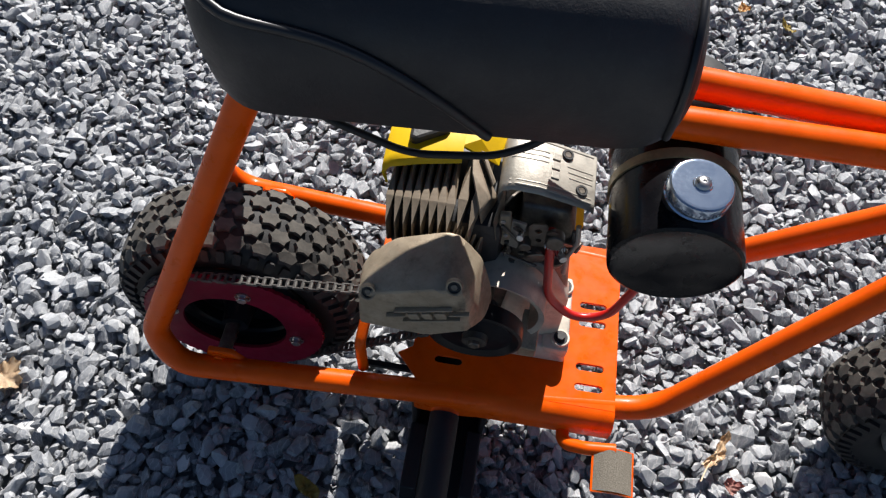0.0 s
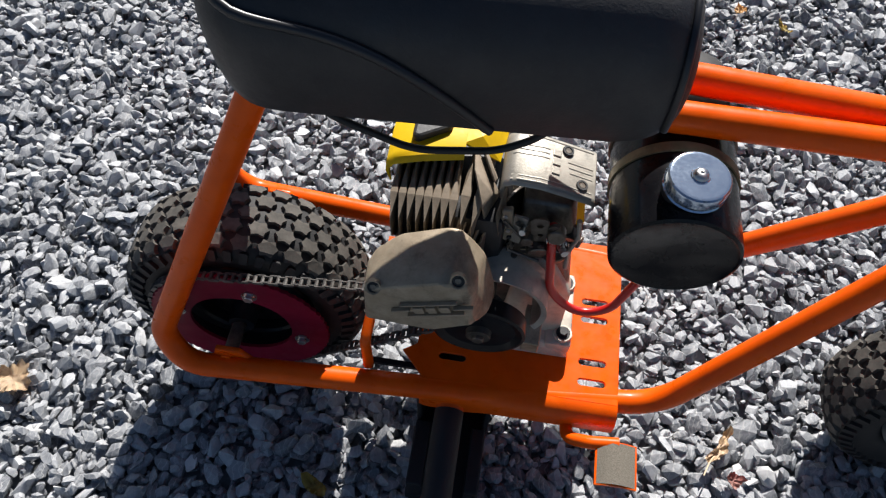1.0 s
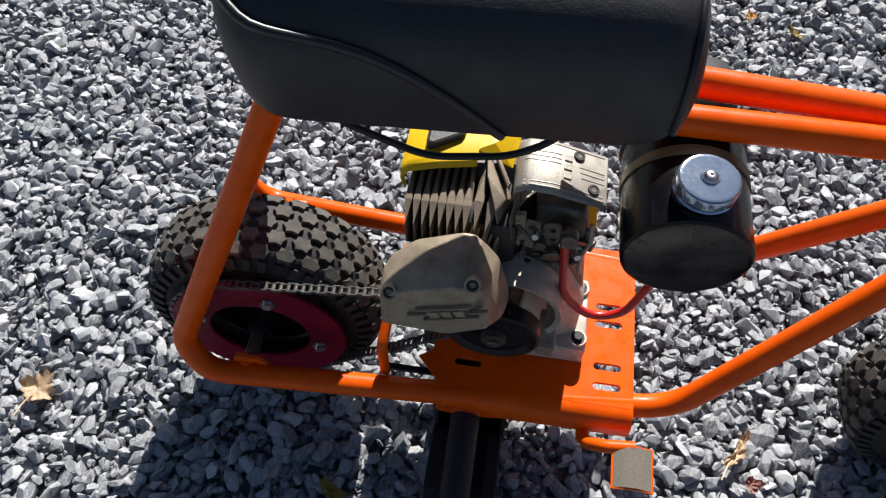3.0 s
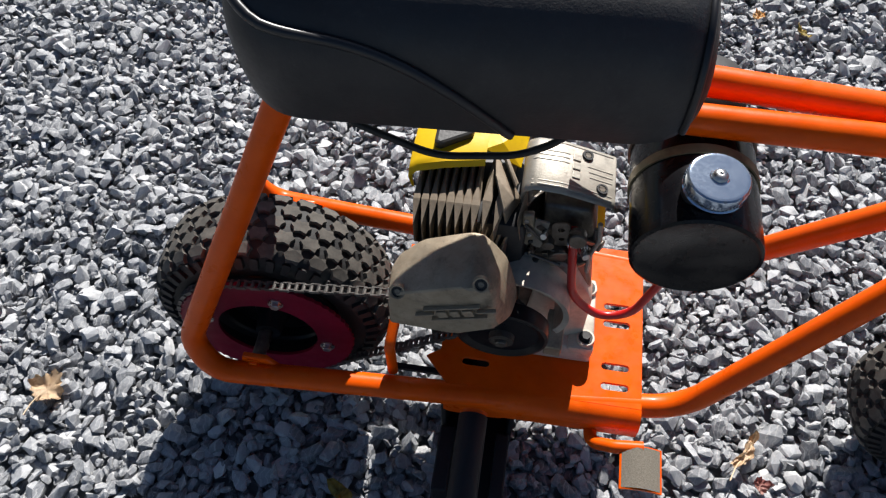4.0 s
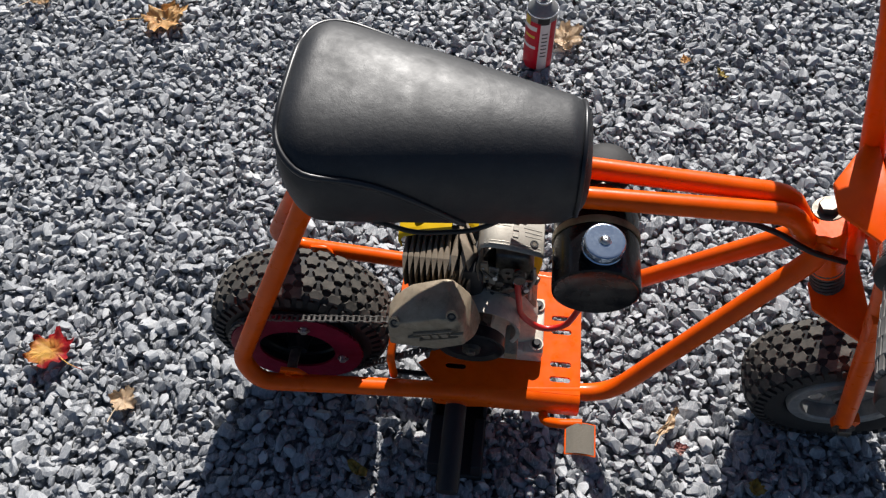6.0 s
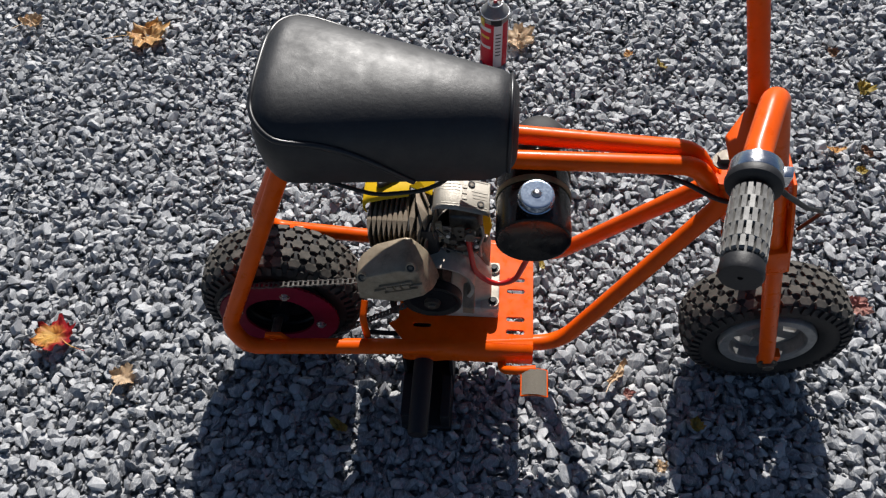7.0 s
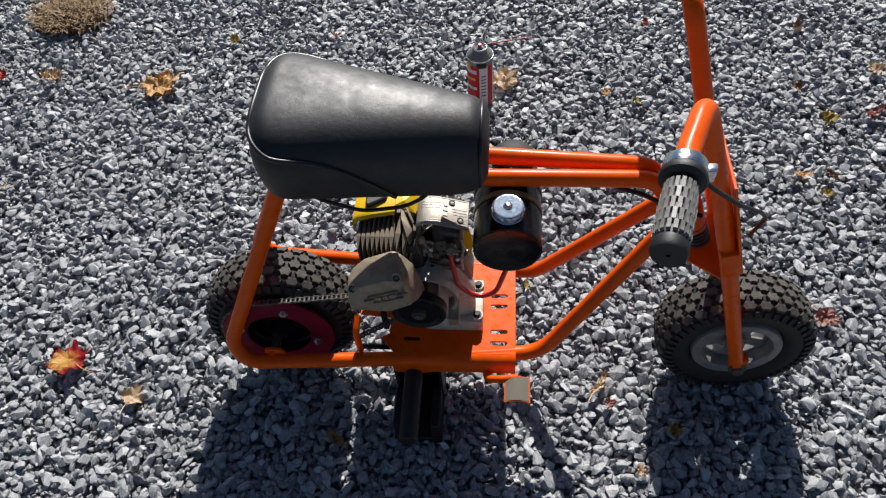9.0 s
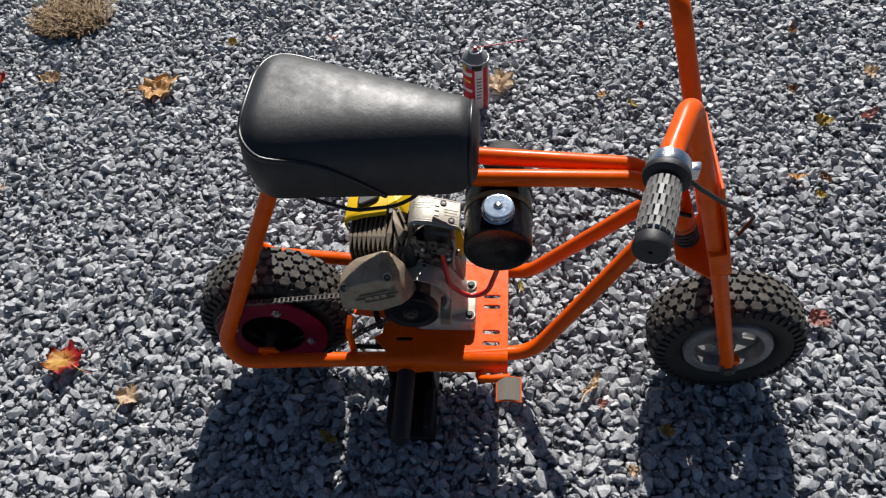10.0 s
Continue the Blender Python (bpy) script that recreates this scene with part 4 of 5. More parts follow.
def fin(x, half, m=None):
    """A cast fin across the cylinder; its upper edge swells to a lens shape, its front is rounded off."""
    pts = [(x, 0.082, 0.389), (x - half, 0.103, 0.3985), (x + half, 0.103, 0.3985), (x, 0.124, 0.4035)]
    pts += [(x + dx, y, z) for dx in (-0.0009, 0.0009) for y, z in ((0.128, 0.398), (0.190, 0.396), (0.190, 0.330), (0.100, 0.335), (0.085, 0.358))]
    return hull([(m @ Vector(p) if m else Vector(p)) for p in pts])


for k in range(8):
    part("cooling_fin", fin(-0.1605 + 0.0072 * k, 0.0031 + 0.0001 * k), FIN, engine)
# towards the head they grow and fan out
for x, fan, wide in ((-0.1030, -0.05, 0.0036), (-0.0960, -0.14, 0.0038)):
    m = Matrix.Translation((x, 0.06, 0.388)) @ Matrix.Rotation(fan, 4, "Z") @ Matrix.Scale(1.12, 4) @ Matrix.Translation((0.0, -0.06, -0.388))
    part("cooling_fin", fin(0.0, wide, m), FIN, engine)
part("head_plate", hull([(-0.100, 0.156, 0.411), (-0.097, 0.128, 0.411), (-0.086, 0.098, 0.400), (-0.079, 0.110, 0.405), (-0.094, 0.150, 0.400), (-0.082, 0.096, 0.378), (-0.072, 0.122, 0.390)], 0.0010, 1), FIN, engine, "angled alloy fin plate", 30)
part("head_plate", hull([(-0.093, 0.150, 0.414), (-0.089, 0.150, 0.414), (-0.076, 0.122, 0.411), (-0.078, 0.118, 0.409), (-0.080, 0.130, 0.392), (-0.090, 0.150, 0.398)], 0.0008, 1), FIN, engine, "angled alloy fin plate", 30)
part("head_plate", hull([(-0.074, 0.094, 0.394), (-0.070, 0.112, 0.406), (-0.068, 0.132, 0.408), (-0.065, 0.112, 0.380), (-0.069, 0.092, 0.366)], 0.0010, 1), FIN, engine, "angled alloy fin plate", 30)
# the last fins are discs turned towards the front
for k in range(5):
    th = 0.20 + 0.07 * k
    m = lay((-0.098 + 0.0075 * k, 0.128 - 0.002 * k, 0.352 - 0.003 * k), (math.sin(th), math.cos(th), 0), (0, 0, 1))
    disc = [(0.046 * math.cos(2 * math.pi * j / 40), 0.044 * math.sin(2 * math.pi * j / 40)) for j in range(40)]
    part("cooling_fin", prism(disc, 0.0026, m, 0.0005, 1), DARK_METAL, engine, "dark oily round fin", 35)
# unseen drum added behind the engine so its shadow falls on the gravel
part("sun_block_drum", lathe([(0, 0), (0, 0.052), (0.006, 0.058), (0.046, 0.058), (0.052, 0.048), (0.054, 0)], (-0.126, 0.186, 0.262), (0, 1, 0), 40), BLACK_PAINT, engine, "added black drum hidden behind the engine, blocks the sun", 35)
# yellow sheet shroud over the fins
SHR = [(-0.172, 0.396), (-0.171, 0.409), (-0.164, 0.416), (-0.140, 0.4185), (-0.1065, 0.418)]
bm = bmesh.new()
rows = []
for y, dz, trim in ((0.121, -0.006, 0.004), (0.125, -0.001, 0.002), (0.131, 0.0, 0.0), (0.150, 0.002, 0.0), (0.190, -0.002, 0.0), (0.205, -0.010, 0.0), (0.212, -0.040, 0.0), (0.213, -0.10, 0.0)):
    slant = 0.014 * max(0.0, (0.170 - y) / 0.05)
    rows.append([bm.verts.new((x + (trim if k == 0 else 0), y + slant * (x + 0.170) / 0.062, z + dz)) for k, (x, z) in enumerate(SHR)])
for a, b in zip(rows, rows[1:]):
    for k in range(len(SHR) - 1):
        bm.faces.new((a[k], a[k + 1], b[k + 1], b[k]))
bmesh.ops.recalc_face_normals(bm, faces=bm.faces)
bmesh.ops.solidify(bm, geom=list(bm.faces), thickness=0.002)
shroud = part("cooling_shroud", bm, YELLOW, engine, "yellow painted cooling shroud", 40)
bm = hull([(x, y, z) for x, y, z in ((-0.108, 0.150, 0.417), (-0.094, 0.159, 0.417), (-0.076, 0.146, 0.402), (-0.070, 0.190, 0.412), (-0.108, 0.190, 0.416), (-0.108, 0.150, 0.414), (-0.094, 0.159, 0.414), (-0.077, 0.148, 0.399), (-0.070, 0.190, 0.409), (-0.108, 0.190, 0.413))])
part("shroud_wing", bm, YELLOW, shroud, "yellow sheet wing")
# a raised block, coloured dark to stand for the shroud's dark recess
part("shroud_recess", hull([(x, y, z) for x, y in ((-0.152, 0.144), (-0.146, 0.142), (-0.120, 0.158), (-0.118, 0.185), (-0.152, 0.185)) for z in (0.414, 0.426)], 0.003, 2), BLACK_RUBBER, shroud, "dark block drawn for the recess in the shroud")
part("shroud_tab", hull([(x, y, z) for x, z in ((-0.010, 0.286), (0.006, 0.290), (0.010, 0.325), (0.004, 0.362), (-0.010, 0.362)) for y in (0.150, 0.153)]), YELLOW, engine, "yellow sheet tab")

# ribbed alloy filter cover, bent down at its rear end
bm = bmesh.new()
prof = [(-0.072, 0.397), (-0.0735, 0.406), (-0.071, 0.4135), (-0.063, 0.4180), (-0.041, 0.4165), (-0.017, 0.4100), (0.000, 0.4050), (0.005, 0.4035), (0.006, 0.4005)]
ys = [0.115, 0.1165, 0.120, 0.146, 0.166, 0.170, 0.172]
grid = [[bm.verts.new((x, y, z - (0.004 if j in (0, 6) else 0.0012 if j in (1, 5) else 0.0))) for j, y in enumerate(ys)] for x, z in prof]
for a, b in zip(grid, grid[1:]):
    for j in range(len(ys) - 1):
        bm.faces.new((a[j], b[j], b[j + 1], a[j + 1]))
bmesh.ops.recalc_face_normals(bm, faces=bm.faces)
bmesh.ops.solidify(bm, geom=list(bm.faces), thickness=0.0025)
filt = part("filter_cover", bm, PRESSED, engine, "ribbed bright alloy filter cover", 50)
for y, x0, x1 in ((0.1195, -0.066, 0.002), (0.1235, -0.066, 0.002), (0.1465, -0.066, -0.036), (0.1515, -0.066, -0.036), (0.1565, -0.066, -0.036), (0.1375, -0.018, 0.002), (0.1430, -0.019, 0.002), (0.1485, -0.020, 0.002), (0.1665, -0.056, 0.002)):
    pts = []
    for k in range(12):
        x = x0 + (x1 - x0) * k / 11
        z = np.interp(x, [p[0] for p in prof[2:]], [p[1] for p in prof[2:]])
        pts.append((x, y, float(z) - 0.0007))
    part("rib", sweep(pts, 0.0012, 10), PRESSED, filt, smooth=60)
for k in range(3):
    plane = lay((-0.0295, 0.1355 + 0.0095 * k, 0.4139), (1, 0, -0.27), (0, 1, 0))
    part("badge_bar", block((-0.0036, -0.0034, -0.002), (0.0036, 0.0034, 0.0006), 0.0005, plane), PRESSED, filt)
for x, y, z in ((-0.0065, 0.1285, 0.4075), (-0.0205, 0.1600, 0.4115)):
    # the raised ring is coloured black in place of a shaded recess
    head = part("cover_screw", lathe([(0, 0.0032), (0, 0.0052), (0.0014, 0.0050), (0.0014, 0.0034)], (x, y, z), (0.27, 0, 1), 22, closed=True), BLACK_RUBBER, filt, "black ring drawn for the dark recess round the screw", 40)
    part("screw_head", lathe([(0, 0), (0, 0.0030), (0.0010, 0.0027), (0.0010, 0)], (x, y, z), (0.27, 0, 1), 18), DARK_METAL, head, "dark slotted screw", 40)
# carburettor below the cover
carb = part("carburettor", hull([(x, y, z) for x, y, z in ((-0.050, 0.108, 0.335), (-0.008, 0.108, 0.335), (-0.002, 0.116, 0.362), (-0.010, 0.122, 0.386), (-0.052, 0.122, 0.386), (-0.052, 0.17, 0.386), (-0.006, 0.17, 0.386), (-0.006, 0.17, 0.335), (-0.050, 0.17, 0.335))], 0.004, 2), DARK_METAL, engine, "dark oily carburettor body", 40)
for x, y, z, ax, r, l in ((-0.020, 0.106, 0.372, (0, -1, 0.2), 0.008, 0.012), (-0.044, 0.104, 0.362, (0, -1, 0), 0.0055, 0.010), (-0.034, 0.106, 0.345, (0.2, -1, -0.2), 0.010, 0.010), (-0.008, 0.116, 0.350, (1, -0.5, 0), 0.006, 0.014), (-0.056, 0.110, 0.338, (-0.3, -1, 0), 0.004, 0.012), (-0.015, 0.102, 0.356, (0.4, -1, 0.3), 0.0035, 0.014), (-0.048, 0.100, 0.378, (-0.2, -1, 0.5), 0.003, 0.012)):
    a = Vector((x, y, z))
    part("carburettor_fitting", rod(a, a + Vector(ax).normalized() * l, r, 14), STEEL if r < 0.005 else DARK_METAL, carb, smooth=40)
part("carburettor_lever", hull([(-0.058, 0.100, 0.392), (-0.046, 0.098, 0.392), (-0.050, 0.100, 0.350), (-0.058, 0.102, 0.350), (-0.058, 0.102, 0.392), (-0.046, 0.100, 0.392), (-0.050, 0.102, 0.350), (-0.058, 0.104, 0.350)]), PRESSED, carb)
# linkage round the carburettor: rods, a return spring and a drilled plate
for a, b, r in (((-0.066, 0.098, 0.386), (-0.040, 0.098, 0.352), 0.0013), ((-0.040, 0.098, 0.352), (-0.012, 0.100, 0.346), 0.0013), ((-0.060, 0.096, 0.345), (-0.030, 0.096, 0.332), 0.0016), ((-0.006, 0.104, 0.384), (-0.004, 0.104, 0.352), 0.0020), ((-0.052, 0.100, 0.330), (-0.052, 0.100, 0.312), 0.0030)):
    part("linkage_rod", rod(a, b, r, 10), CHAIN_STEEL, carb, smooth=40)
coil = [Vector((-0.028 + 0.018 * k / 60, 0.099 + 0.0032 * math.cos(k * 0.8), 0.364 + 0.0032 * math.sin(k * 0.8))) for k in range(61)]
part("return_spring", sweep(coil, 0.0007, 6), STEEL, carb, smooth=60)
part("choke_plate", prism(rounded(0.016, 0.030, 0.005), 0.0016, lay((-0.034, 0.1035, 0.372), (1, 0, 0.15), (-0.15, 0.1, 1)), 0, 1, [slot(0.0, 0.006, 0.006, 0.006), slot(0.0, -0.006, 0.005, 0.005)]), DARK_METAL, carb)
for x, z in ((-0.062, 0.376), (-0.044, 0.339), (-0.018, 0.338)):
    bolt("carburettor_screw", (x, 0.102, z), (0, -1, 0.1), 0.0026, 0.003, carb, CHAIN_STEEL)
# pale brackets, a stud row and a clip round the carburettor
part("intake_flange", hull([(x, y, z) for x, z in ((-0.069, 0.396), (-0.060, 0.398), (-0.056, 0.366), (-0.062, 0.350), (-0.069, 0.358)) for y in (0.100, 0.106)], 0.0012, 1), CAST, carb, "pale cast intake flange", 40)
for k in range(4):
    part("flange_stud", rod((-0.0655 + 0.002 * k, 0.0985, 0.389 - 0.010 * k), (-0.0655 + 0.002 * k, 0.101, 0.389 - 0.010 * k), 0.0022, 10), BLACK_RUBBER if k % 2 else STEEL, carb, smooth=40)
part("float_bowl", lathe([(0, 0), (0, 0.0105), (0.003, 0.0125), (0.012, 0.0125), (0.014, 0.0110), (0.014, 0)], (-0.016, 0.112, 0.327), (0, -0.35, 1), 24), DARK_METAL, carb, "oily float bowl", 35)
part("bracket_strip", sweep([(-0.004, 0.104, 0.392), (-0.001, 0.101, 0.372), (-0.006, 0.099, 0.350), (-0.004, 0.099, 0.322)], 0.0022, 8), PRESSED, carb, smooth=50)
part("bracket_strip", hull([(-0.048, 0.100, 0.342), (-0.040, 0.099, 0.345), (-0.030, 0.099, 0.326), (-0.037, 0.100, 0.322), (-0.044, 0.102, 0.336), (-0.036, 0.102, 0.326)]), CAST, carb)
for x, z, turned in ((-0.052, 0.384, 0.6), (-0.024, 0.386, -0.5), (-0.010, 0.372, 0.9), (-0.030, 0.352, 0.3)):
    part("linkage_arm", prism(rounded(0.005, 0.013, 0.002), 0.0016, lay((x, 0.0985, z), (math.cos(turned), 0, math.sin(turned)), (-math.sin(turned), -0.3, math.cos(turned)))), DARK_METAL, carb)
# spark lead and fuel hose
part("throttle_cable", sweep(fillet([(-0.255, 0.12, 0.545), (-0.205, 0.082, 0.512), (-0.140, 0.086, 0.478), (-0.080, 0.092, 0.482), (-0.045, 0.098, 0.500), (-0.030, 0.110, 0.540)], 0.06, 8), 0.0029, 10), CABLE, bike, "black plug lead", 60)
part("fuel_hose", sweep(fillet([(-0.023, 0.108, 0.375), (-0.021, 0.098, 0.350), (-0.013, 0.090, 0.288), (0.018, 0.086, 0.262), (0.048, 0.090, 0.270), (0.064, 0.098, 0.325), (0.066, 0.110, 0.374)], 0.05, 8), 0.0042, 14), HOSE, bike, "glossy red fuel hose", 60)

# foot pegs, pedal and small brackets
for s in (-1,):
    y0 = YC + s * 0.112
    part("peg_bracket", lathe([(0, 0), (0, 0.0165), (0.006, 0.0145), (0.006, 0)], (-0.092, y0, 0.128), (0, -1, 0), 28), ORANGE, bike, "rough weld round the foot peg", 40)
    prof = [(0.0, 0.0)]
    for k in range(34):
        h = 0.006 + 0.0034 * k
        prof += [(h, 0.0158), (h + 0.0017, 0.0160)]
    prof += [(0.124, 0.0160), (0.128, 0.0148), (0.129, 0.0)]
    part("foot_peg", lathe(prof, (-0.092, y0, 0.128), (0, -1, -0.03), 32), STAND_BLACK, bike, "black ribbed rubber foot peg", 25)
bm = bmesh.new()
grid = []
for i in range(9):
    u = -1 + 2 * i / 8
    grid.append([bm.verts.new((0.0855 + 0.0215 * u, -0.0215 + 0.0225 * v, 0.1525 - 0.0060 * u * u)) for v in (-1, 0, 1)])
for a, b in zip(grid, grid[1:]):
    for j in range(2):
        bm.faces.new((a[j], b[j], b[j + 1], a[j + 1]))
pad = bm.copy()
bmesh.ops.recalc_face_normals(bm, faces=bm.faces)
bmesh.ops.solidify(bm, geom=list(bm.faces), thickness=0.004)
pedal = part("brake_pedal", bm, ORANGE, bike, "curved orange pedal", 40)
for v in pad.verts:
    v.co = Vector((0.0855 + (v.co.x - 0.0855) * 0.91, -0.0215 + (v.co.y + 0.0215) * 0.94, v.co.z + 0.0012))
part("grip_pad", pad, TAPE, pedal, "gritty brown grip tape", 60)
part("pedal_arm", sweep(fillet([(0.034, 0.040, 0.124), (0.035, 0.004, 0.133), (0.058, -0.001, 0.1435), (0.088, 0.0005, 0.1475)], [0.014, 0.02], 8), 0.0070, 14), ORANGE, pedal, smooth=50)
part("chain_bracket", sweep(fillet([(-0.186, 0.044, 0.152), (-0.188, 0.050, 0.200), (-0.186, 0.075, 0.214)], 0.015, 6), 0.0058, 14), ORANGE, bike, smooth=50)
part("bracket_strap", block((-0.186, 0.046, 0.150), (-0.128, 0.052, 0.158), 0.001), BLACK_PAINT, bike)
part("chain_guide", block((-0.150, 0.086, 0.150), (-0.140, 0.094, 0.205), 0.002), BLACK_PAINT, bike)
# throttle cables along the top tubes and beside the bar
part("control_cable", sweep(fillet([(0.258, -0.046, 0.692), (0.280, -0.040, 0.668), (0.325, -0.010, 0.610), (0.375, 0.035, 0.545), (0.410, 0.080, 0.48), (0.408, 0.098, 0.42)], 0.06, 8), 0.0027, 10), CABLE, bike, "black control cable", 60)
part("control_cable", sweep(fillet([(0.08, 0.165, 0.466), (0.20, 0.156, 0.464), (0.262, 0.140, 0.455), (0.300, 0.128, 0.440), (0.345, 0.128, 0.425)], 0.1, 8), 0.0034, 10), CABLE, bike, "black control cable", 60)

# ---- stand under the plate ----
stand = part("support_stand", block((-0.132, -0.056, -0.012), (-0.046, 0.200, 0.010), 0.003), STAND_BLACK)
tagged(stand, "black steel support stand holding up the minibike", "stand")
for x0 in (-0.130, -0.052):
    part("side_plate", block((x0, 0.024, 0.008), (x0 + 0.006, 0.196, 0.1305), 0.0015), STAND_BLACK, stand)
part("cross_plate", block((-0.124, 0.150, 0.008), (-0.052, 0.156, 0.13), 0.0015), STAND_BLACK, stand)
part("front_plate", block((-0.130, -0.054, 0.008), (-0.112, 0.022, 0.060), 0.002), STAND_BLACK, stand)
part("front_plate", block((-0.064, -0.054, 0.008), (-0.048, 0.022, 0.060), 0.002), STAND_BLACK, stand)
part("screw_post", rod((-0.090, 0.11, 0.008), (-0.090, 0.11, 0.130), 0.014, 20), STAND_BLACK, stand, smooth=40)
part("saddle", block((-0.115, 0.08, 0.125), (-0.065, 0.145, 0.1318), 0.002), STAND_BLACK, stand)


# ---- spray can ----
def spray_can(at):
    o = Vector(at)
    r = 0.0315
    can = part("spray_can", lathe([(0, 0), (0, r - 0.003), (0.002, r), (0.142, r), (0.1445, r + 0.0012), (0.147, r), (0.152, r - 0.004), (0.160, 0.019), (0.163, 0.0165), (0.166, 0.0165), (0.167, 0.013), (0.163, 0.011), (0.163, 0)], o, (0, 0, 1), 48), WHEEL_SILVER, None, "", 35)
    tagged(can, "red and white aerosol can with red nozzle standing on the gravel", "spray can")
    def wrap(name, mat, a0, a1, z0, z1, dr=0.0004):
        bm = bmesh.new()
        n = max(3, int(abs(a1 - a0) / 7))
        ring = []
        for k in range(n + 1):
            a = radians(a0 + (a1 - a0) * k / n)
            ring.append([bm.verts.new(o + Vector((math.cos(a) * (r + dr), math.sin(a) * (r + dr), z))) for z in (z0, z1)])
        for p, q in zip(ring, ring[1:]):
            bm.faces.new((p[0], q[0], q[1], p[1]))
        bmesh.ops.recalc_face_normals(bm, faces=bm.faces)
        return part(name, bm, mat, can, smooth=60)
    wrap("label_band", CAN_WHITE, 0, 360, 0.004, 0.130)
    wrap("label_band", CAN_RED, 172, 268, 0.004, 0.130, 0.0008)
    wrap("label_band", CAN_RED, 306, 338, 0.004, 0.130, 0.0008)
    wrap("label_band", CAN_BLACK, 256, 300, 0.126, 0.141, 0.0008)
    wrap("label_band", CAN_YELLOW, 196, 226, 0.118, 0.139, 0.0010)
    wrap("label_bar", CAN_WHITE, 190, 256, 0.108, 0.119, 0.0012)
    wrap("label_bar", CAN_YELLOW, 205, 250, 0.088, 0.095, 0.0012)
    wrap("label_bar", CAN_WHITE, 190, 256, 0.060, 0.068, 0.0012)
    for k in range(7):
        wrap("label_bar", CAN_BLACK, 276, 298, 0.04 + 0.010 * k, 0.043 + 0.010 * k, 0.0008)
    part("valve_cup", lathe([(0.162, 0), (0.162, 0.0155), (0.1675, 0.0165), (0.1695, 0.0150), (0.165, 0.010), (0.168, 0.006), (0.168, 0)], o, (0, 0, 1), 36), WHEEL_SILVER, can, smooth=40)
    for z, rr in ((0.1445, r + 0.0006), (0.1672, 0.0162)):
        part("can_rim", lathe([(z - 0.0016, rr - 0.0012), (z - 0.0012, rr + 0.0008), (z + 0.0012, rr + 0.0008), (z + 0.0016, rr - 0.0012)], o, (0, 0, 1), 44, closed=True), CHROME, can, "bright rolled rim", 40)
    part("nozzle", lathe([(0.165, 0), (0.165, 0.0050), (0.173, 0.0046), (0.175, 0.0036), (0.175, 0)], o, (0, 0, 1), 24), NOZZLE, can, "red spray nozzle", 40)
    part("straw", sweep([o + Vector((0.002, 0, 0.172)), o + Vector((0.125, 0.024, 0.176))], 0.0013, 8), NOZZLE, can, "thin red plastic straw", 60)
    return can


spray_can((-0.002, 0.866, -0.004))


# ---- leaves ----
def leaf(at, size, turn, material, label, lobes=5, curl=0.25, tilt=(0, 0), seed=1, stem=True, slim=1.0):
    """A dry, curled leaf: lobed outline in rings, bent along its length."""
    rng = random.Random(seed)
    bm = bmesh.new()
    n = 48
    def radius(a):
        if lobes >= 3:
            d = abs(((a / math.pi) * (lobes + 1) / 2 + 0.5) % 1 - 0.5) * 2
            base = 0.70 + 0.30 * (1 - d) ** 1.2
            base *= 1 - 0.32 * (abs(a) / math.pi) ** 2
            return base * (0.92 + 0.10 * math.sin(13 * a + seed))
        return 0.42 / math.sqrt((0.42 * math.cos(a)) ** 2 + math.sin(a) ** 2) * (0.95 + 0.04 * math.sin(17 * a))
    tw = rng.uniform(0.6, 1.4)
    def bend(x, y):
        r = math.hypot(x, y)
        z = curl * (0.9 * r * r + 0.35 * math.sin(3.1 * x * tw + seed) * r + 0.30 * math.sin(4.3 * y + 2 * seed) * r) + 0.60 * curl * noise.noise(Vector((4.2 * x + seed, 4.2 * y, 0.3 * seed)))
        return Vector((x * (1 - 0.25 * curl * abs(x)), slim * y * (1 - 0.35 * curl * abs(y)) + (1 - slim) * 0.45 * x * x, z))
    mid = bm.verts.new(bend(0, 0))
    prev = None
    for f in (0.3, 0.6, 0.82, 1.0):
        ring = []
        for k in range(n):
            a = -math.pi + 2 * math.pi * (k + 0.5) / n
            r = radius(a) * f if f > 0.6 else (0.5 * radius(a) + 0.3) * f
            ring.append(bm.verts.new(bend(r * math.cos(a), r * math.sin(a))))
        for k in range(n):
            j = (k + 1) % n
            if prev is None:
                bm.faces.new((mid, ring[k], ring[j]))
            else:
                bm.faces.new((prev[k], ring[k], ring[j], prev[j]))
        prev = ring
    bmesh.ops.solidify(bm, geom=list(bm.faces), thickness=0.012)
    m = Matrix.Translation(at) @ pose(0, 0, 0, tilt[0], tilt[1], turn) @ Matrix.Scale(size / 2, 4)
    bmesh.ops.transform(bm, matrix=m, verts=bm.verts)
    ob = part("leaf", bm, material, None, "", 60)
    tagged(ob, label, "leaf", "fallen leaves")
    if stem:
        pts = [m @ Vector((-0.3 - 0.25 * k, 0.05 * math.sin(k), 0.10 + 0.05 * k * curl)) for k in range(5)]
        part("stem", sweep(pts, 0.0009, 6), material, ob)
    return ob


leaf((-0.799, 0.077, 0.012), 0.108, 155, LEAF_MAPLE, "red maple leaf with a yellow middle on the gravel", 5, 0.35, (8, -6), 3)
leaf((-0.646, 0.004, 0.012), 0.062, 75, LEAF_TAN, "pale tan curled leaf on the gravel", 3, 0.35, (10, 6), 5)
leaf((-0.877, 0.910, 0.006), 0.150, 20, LEAF_ORANGE, "large crumpled orange-tan maple leaf on gravel", 5, 0.36, (4, 6), 7, True, 0.82)
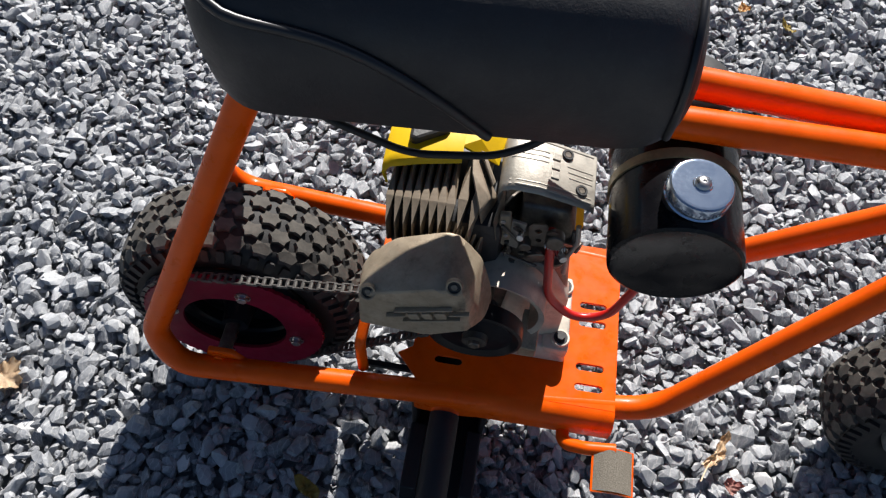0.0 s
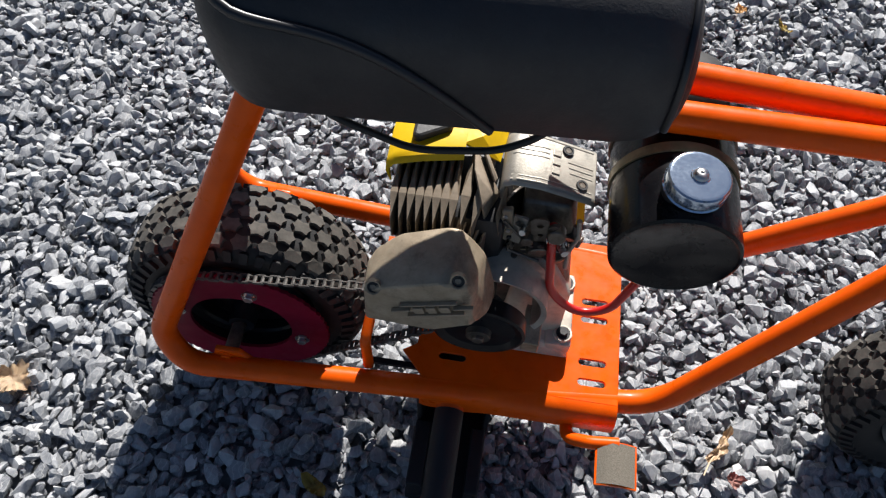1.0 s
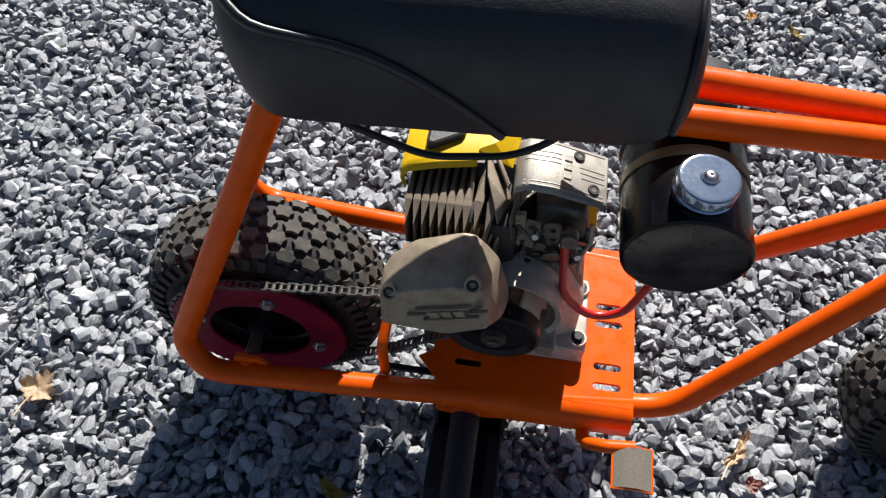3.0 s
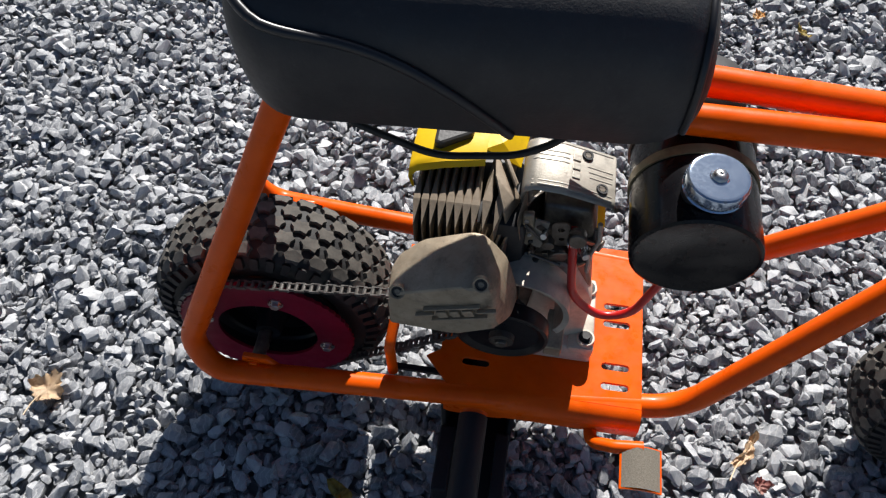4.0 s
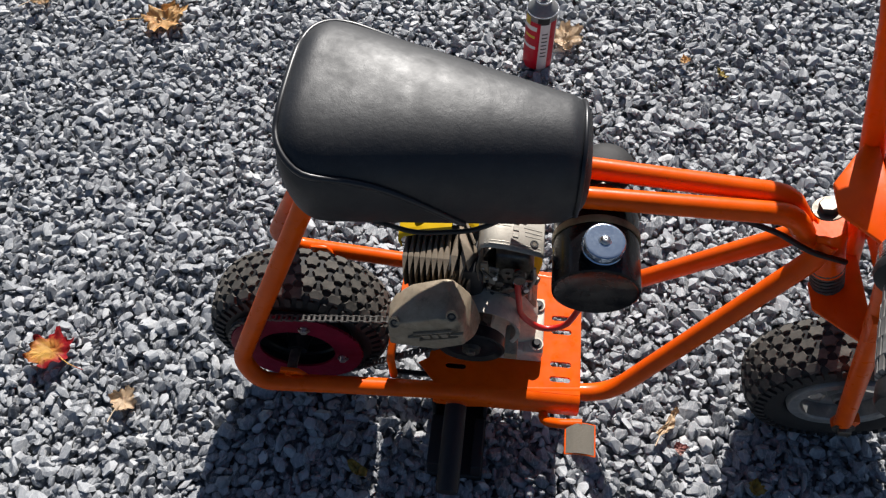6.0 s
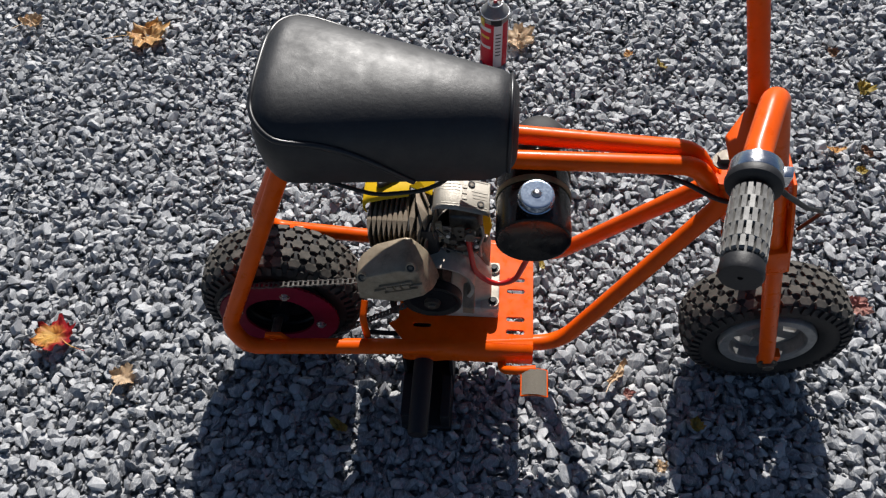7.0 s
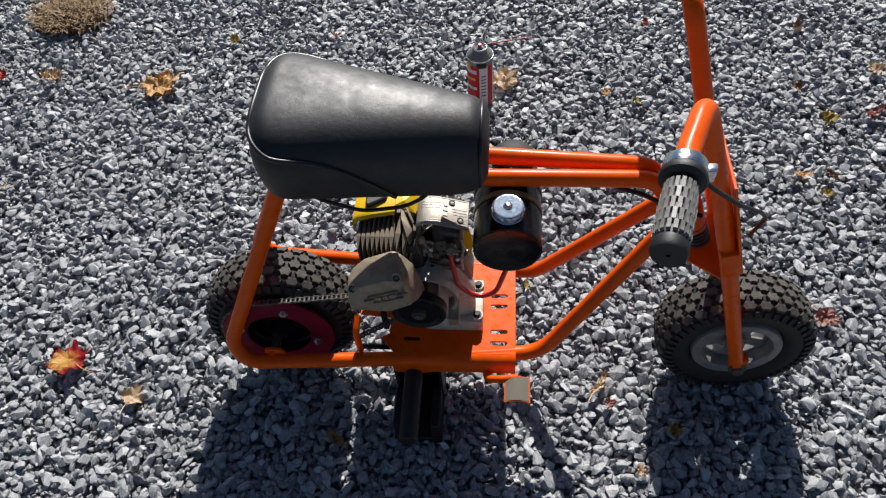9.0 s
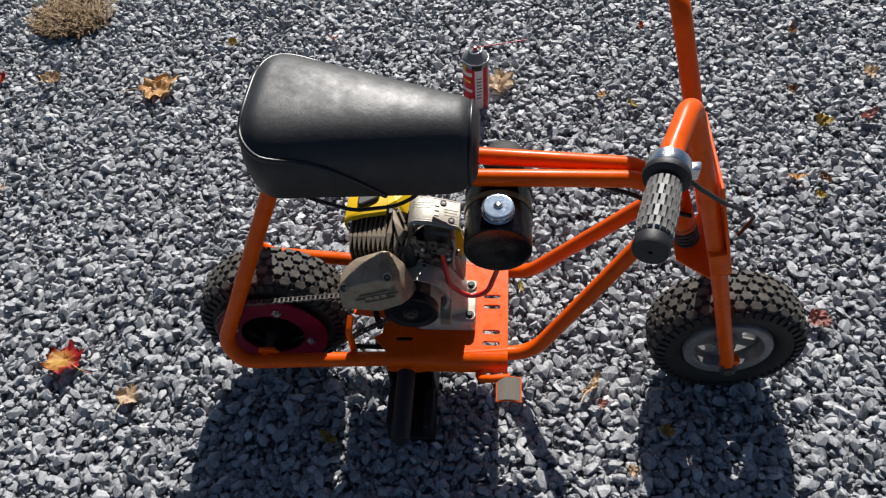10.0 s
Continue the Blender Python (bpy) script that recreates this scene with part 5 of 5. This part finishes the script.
leaf((-1.192, 0.946, 0.014), 0.085, 60, LEAF_TAN, "folded tan leaf on the gravel", 1, 0.9, (25, 10), 9)
leaf((0.056, 0.926, 0.010), 0.108, 35, LEAF_TAN, "crumpled tan leaf beside the spray can", 5, 0.36, (4, -6), 11)
leaf((0.686, 0.218, 0.012), 0.064, -50, LEAF_PINK, "pinkish dry leaf beside the front wheel", 3, 0.6, (12, 8), 13)
leaf((0.243, 0.060, 0.010), 0.072, 55, LEAF_TAN, "long narrow curled tan leaf on the gravel", 1, 0.45, (14, 4), 15, True, 0.5)
leaf((0.257, 0.023, 0.010), 0.030, 20, LEAF_PINK, "small pinkish leaf scrap on the gravel", 3, 0.6, (10, 4), 17, False)
leaf((0.303, -0.103, 0.010), 0.034, 120, LEAF_TAN, "small pale leaf scrap on the gravel", 3, 0.7, (10, 4), 19, False)
leaf((0.367, -0.028, 0.010), 0.040, 80, LEAF_YELLOW, "yellowish leaf in the front wheel's shadow", 3, 0.5, (10, 4), 21, False)
leaf((-0.238, -0.064, 0.010), 0.046, 150, LEAF_YELLOW, "olive leaf in the minibike's shadow", 1, 0.5, (6, 4), 23, False)
leaf((0.110, 0.281, 0.010), 0.030, 100, LEAF_YELLOW, "small yellow leaf under the frame", 1, 0.4, (4, 4), 25, False)
for i, (x, y, sz, mat, lab) in enumerate(((-0.418, 1.125, 0.040, LEAF_PINK, "small reddish leaf on the gravel"), (-0.710, 1.106, 0.040, LEAF_YELLOW, "small yellowish leaf on the gravel"),
        (0.392, 0.840, 0.040, LEAF_YELLOW, "thin yellow leaf scrap on the gravel"), (0.319, 0.878, 0.034, LEAF_ORANGE, "small orange leaf on the gravel"), (0.446, 1.168, 0.034, LEAF_RED, "small dark red leaf on the gravel"),
        (0.835, 0.785, 0.060, LEAF_YELLOW, "olive curled leaf on the gravel"), (0.946, 0.799, 0.064, LEAF_PINK, "pinkish crumpled leaf on the gravel"), (0.997, 0.961, 0.056, LEAF_TAN, "pale tan leaf on the gravel"),
        (0.732, 0.595, 0.050, LEAF_ORANGE, "flat orange-brown leaf on the gravel"), (0.774, 0.541, 0.036, LEAF_YELLOW, "small yellow leaf on the gravel"), (0.797, 0.595, 0.040, LEAF_BROWN, "small brown leaf on the gravel"),
        (0.788, 0.897, 0.046, LEAF_BROWN, "dark red-brown leaf on the gravel"), (0.845, 1.137, 0.050, LEAF_BROWN, "thin brown leaf on the gravel"), (-1.348, 0.958, 0.06, LEAF_RED, "dark red leaf on the gravel"), (-1.152, 0.540, 0.036, LEAF_TAN, "small pale leaf scrap on the gravel"))):
    leaf((x, y, 0.010), sz, 67 * i, mat, lab, 3 if i % 2 else 1, 0.6, (8, 6), 30 + i, False)


# ---- clod of dry grass ----
def grass_clump(at, r, seed):
    rng = random.Random(seed)
    bm = bmesh.new()
    bmesh.ops.create_icosphere(bm, subdivisions=3, radius=1)
    for v in bm.verts:
        k = 1 + 0.35 * noise.noise(v.co * 2.3) + 0.18 * noise.noise(v.co * 6.0)
        v.co = Vector((v.co.x * r * k, v.co.y * r * 0.8 * k, max(v.co.z, -0.2) * 0.028 * k)) + Vector(at)
    ob = part("grass_clod", bm, SOIL, None, "", 50)
    tagged(ob, "clump of dry brown grass and soil on gravel", "grass clump")
    bm = bmesh.new()
    for _ in range(1300):
        a, d = rng.uniform(0, 6.283), r * math.sqrt(rng.random()) * 0.95
        b = Vector(at) + Vector((d * math.cos(a), d * math.sin(a) * 0.8, 0.022 * (1 - (d / r) ** 2)))
        w = rng.uniform(0, 6.283)
        l = rng.uniform(0.025, 0.065)
        out = Vector((math.cos(w), math.sin(w), rng.uniform(0.1, 0.9))).normalized()
        side = out.cross(Vector((0, 0, 1))).normalized() * rng.uniform(0.0008, 0.0018)
        m = b + out * l * 0.55 + Vector((0, 0, 0.006))
        e = b + out * l + Vector((0, 0, -0.006))
        q = [bm.verts.new(p) for p in (b - side, b + side, m + side, m - side)]
        tip = bm.verts.new(e)
        bm.faces.new(q)
        bm.faces.new((q[3], q[2], tip))
    part("grass_blade", bm, GRASS_DRY, ob, "dry straw-coloured blades")
    return ob


grass_clump((-1.250, 1.240, 0.0), 0.118, 4)
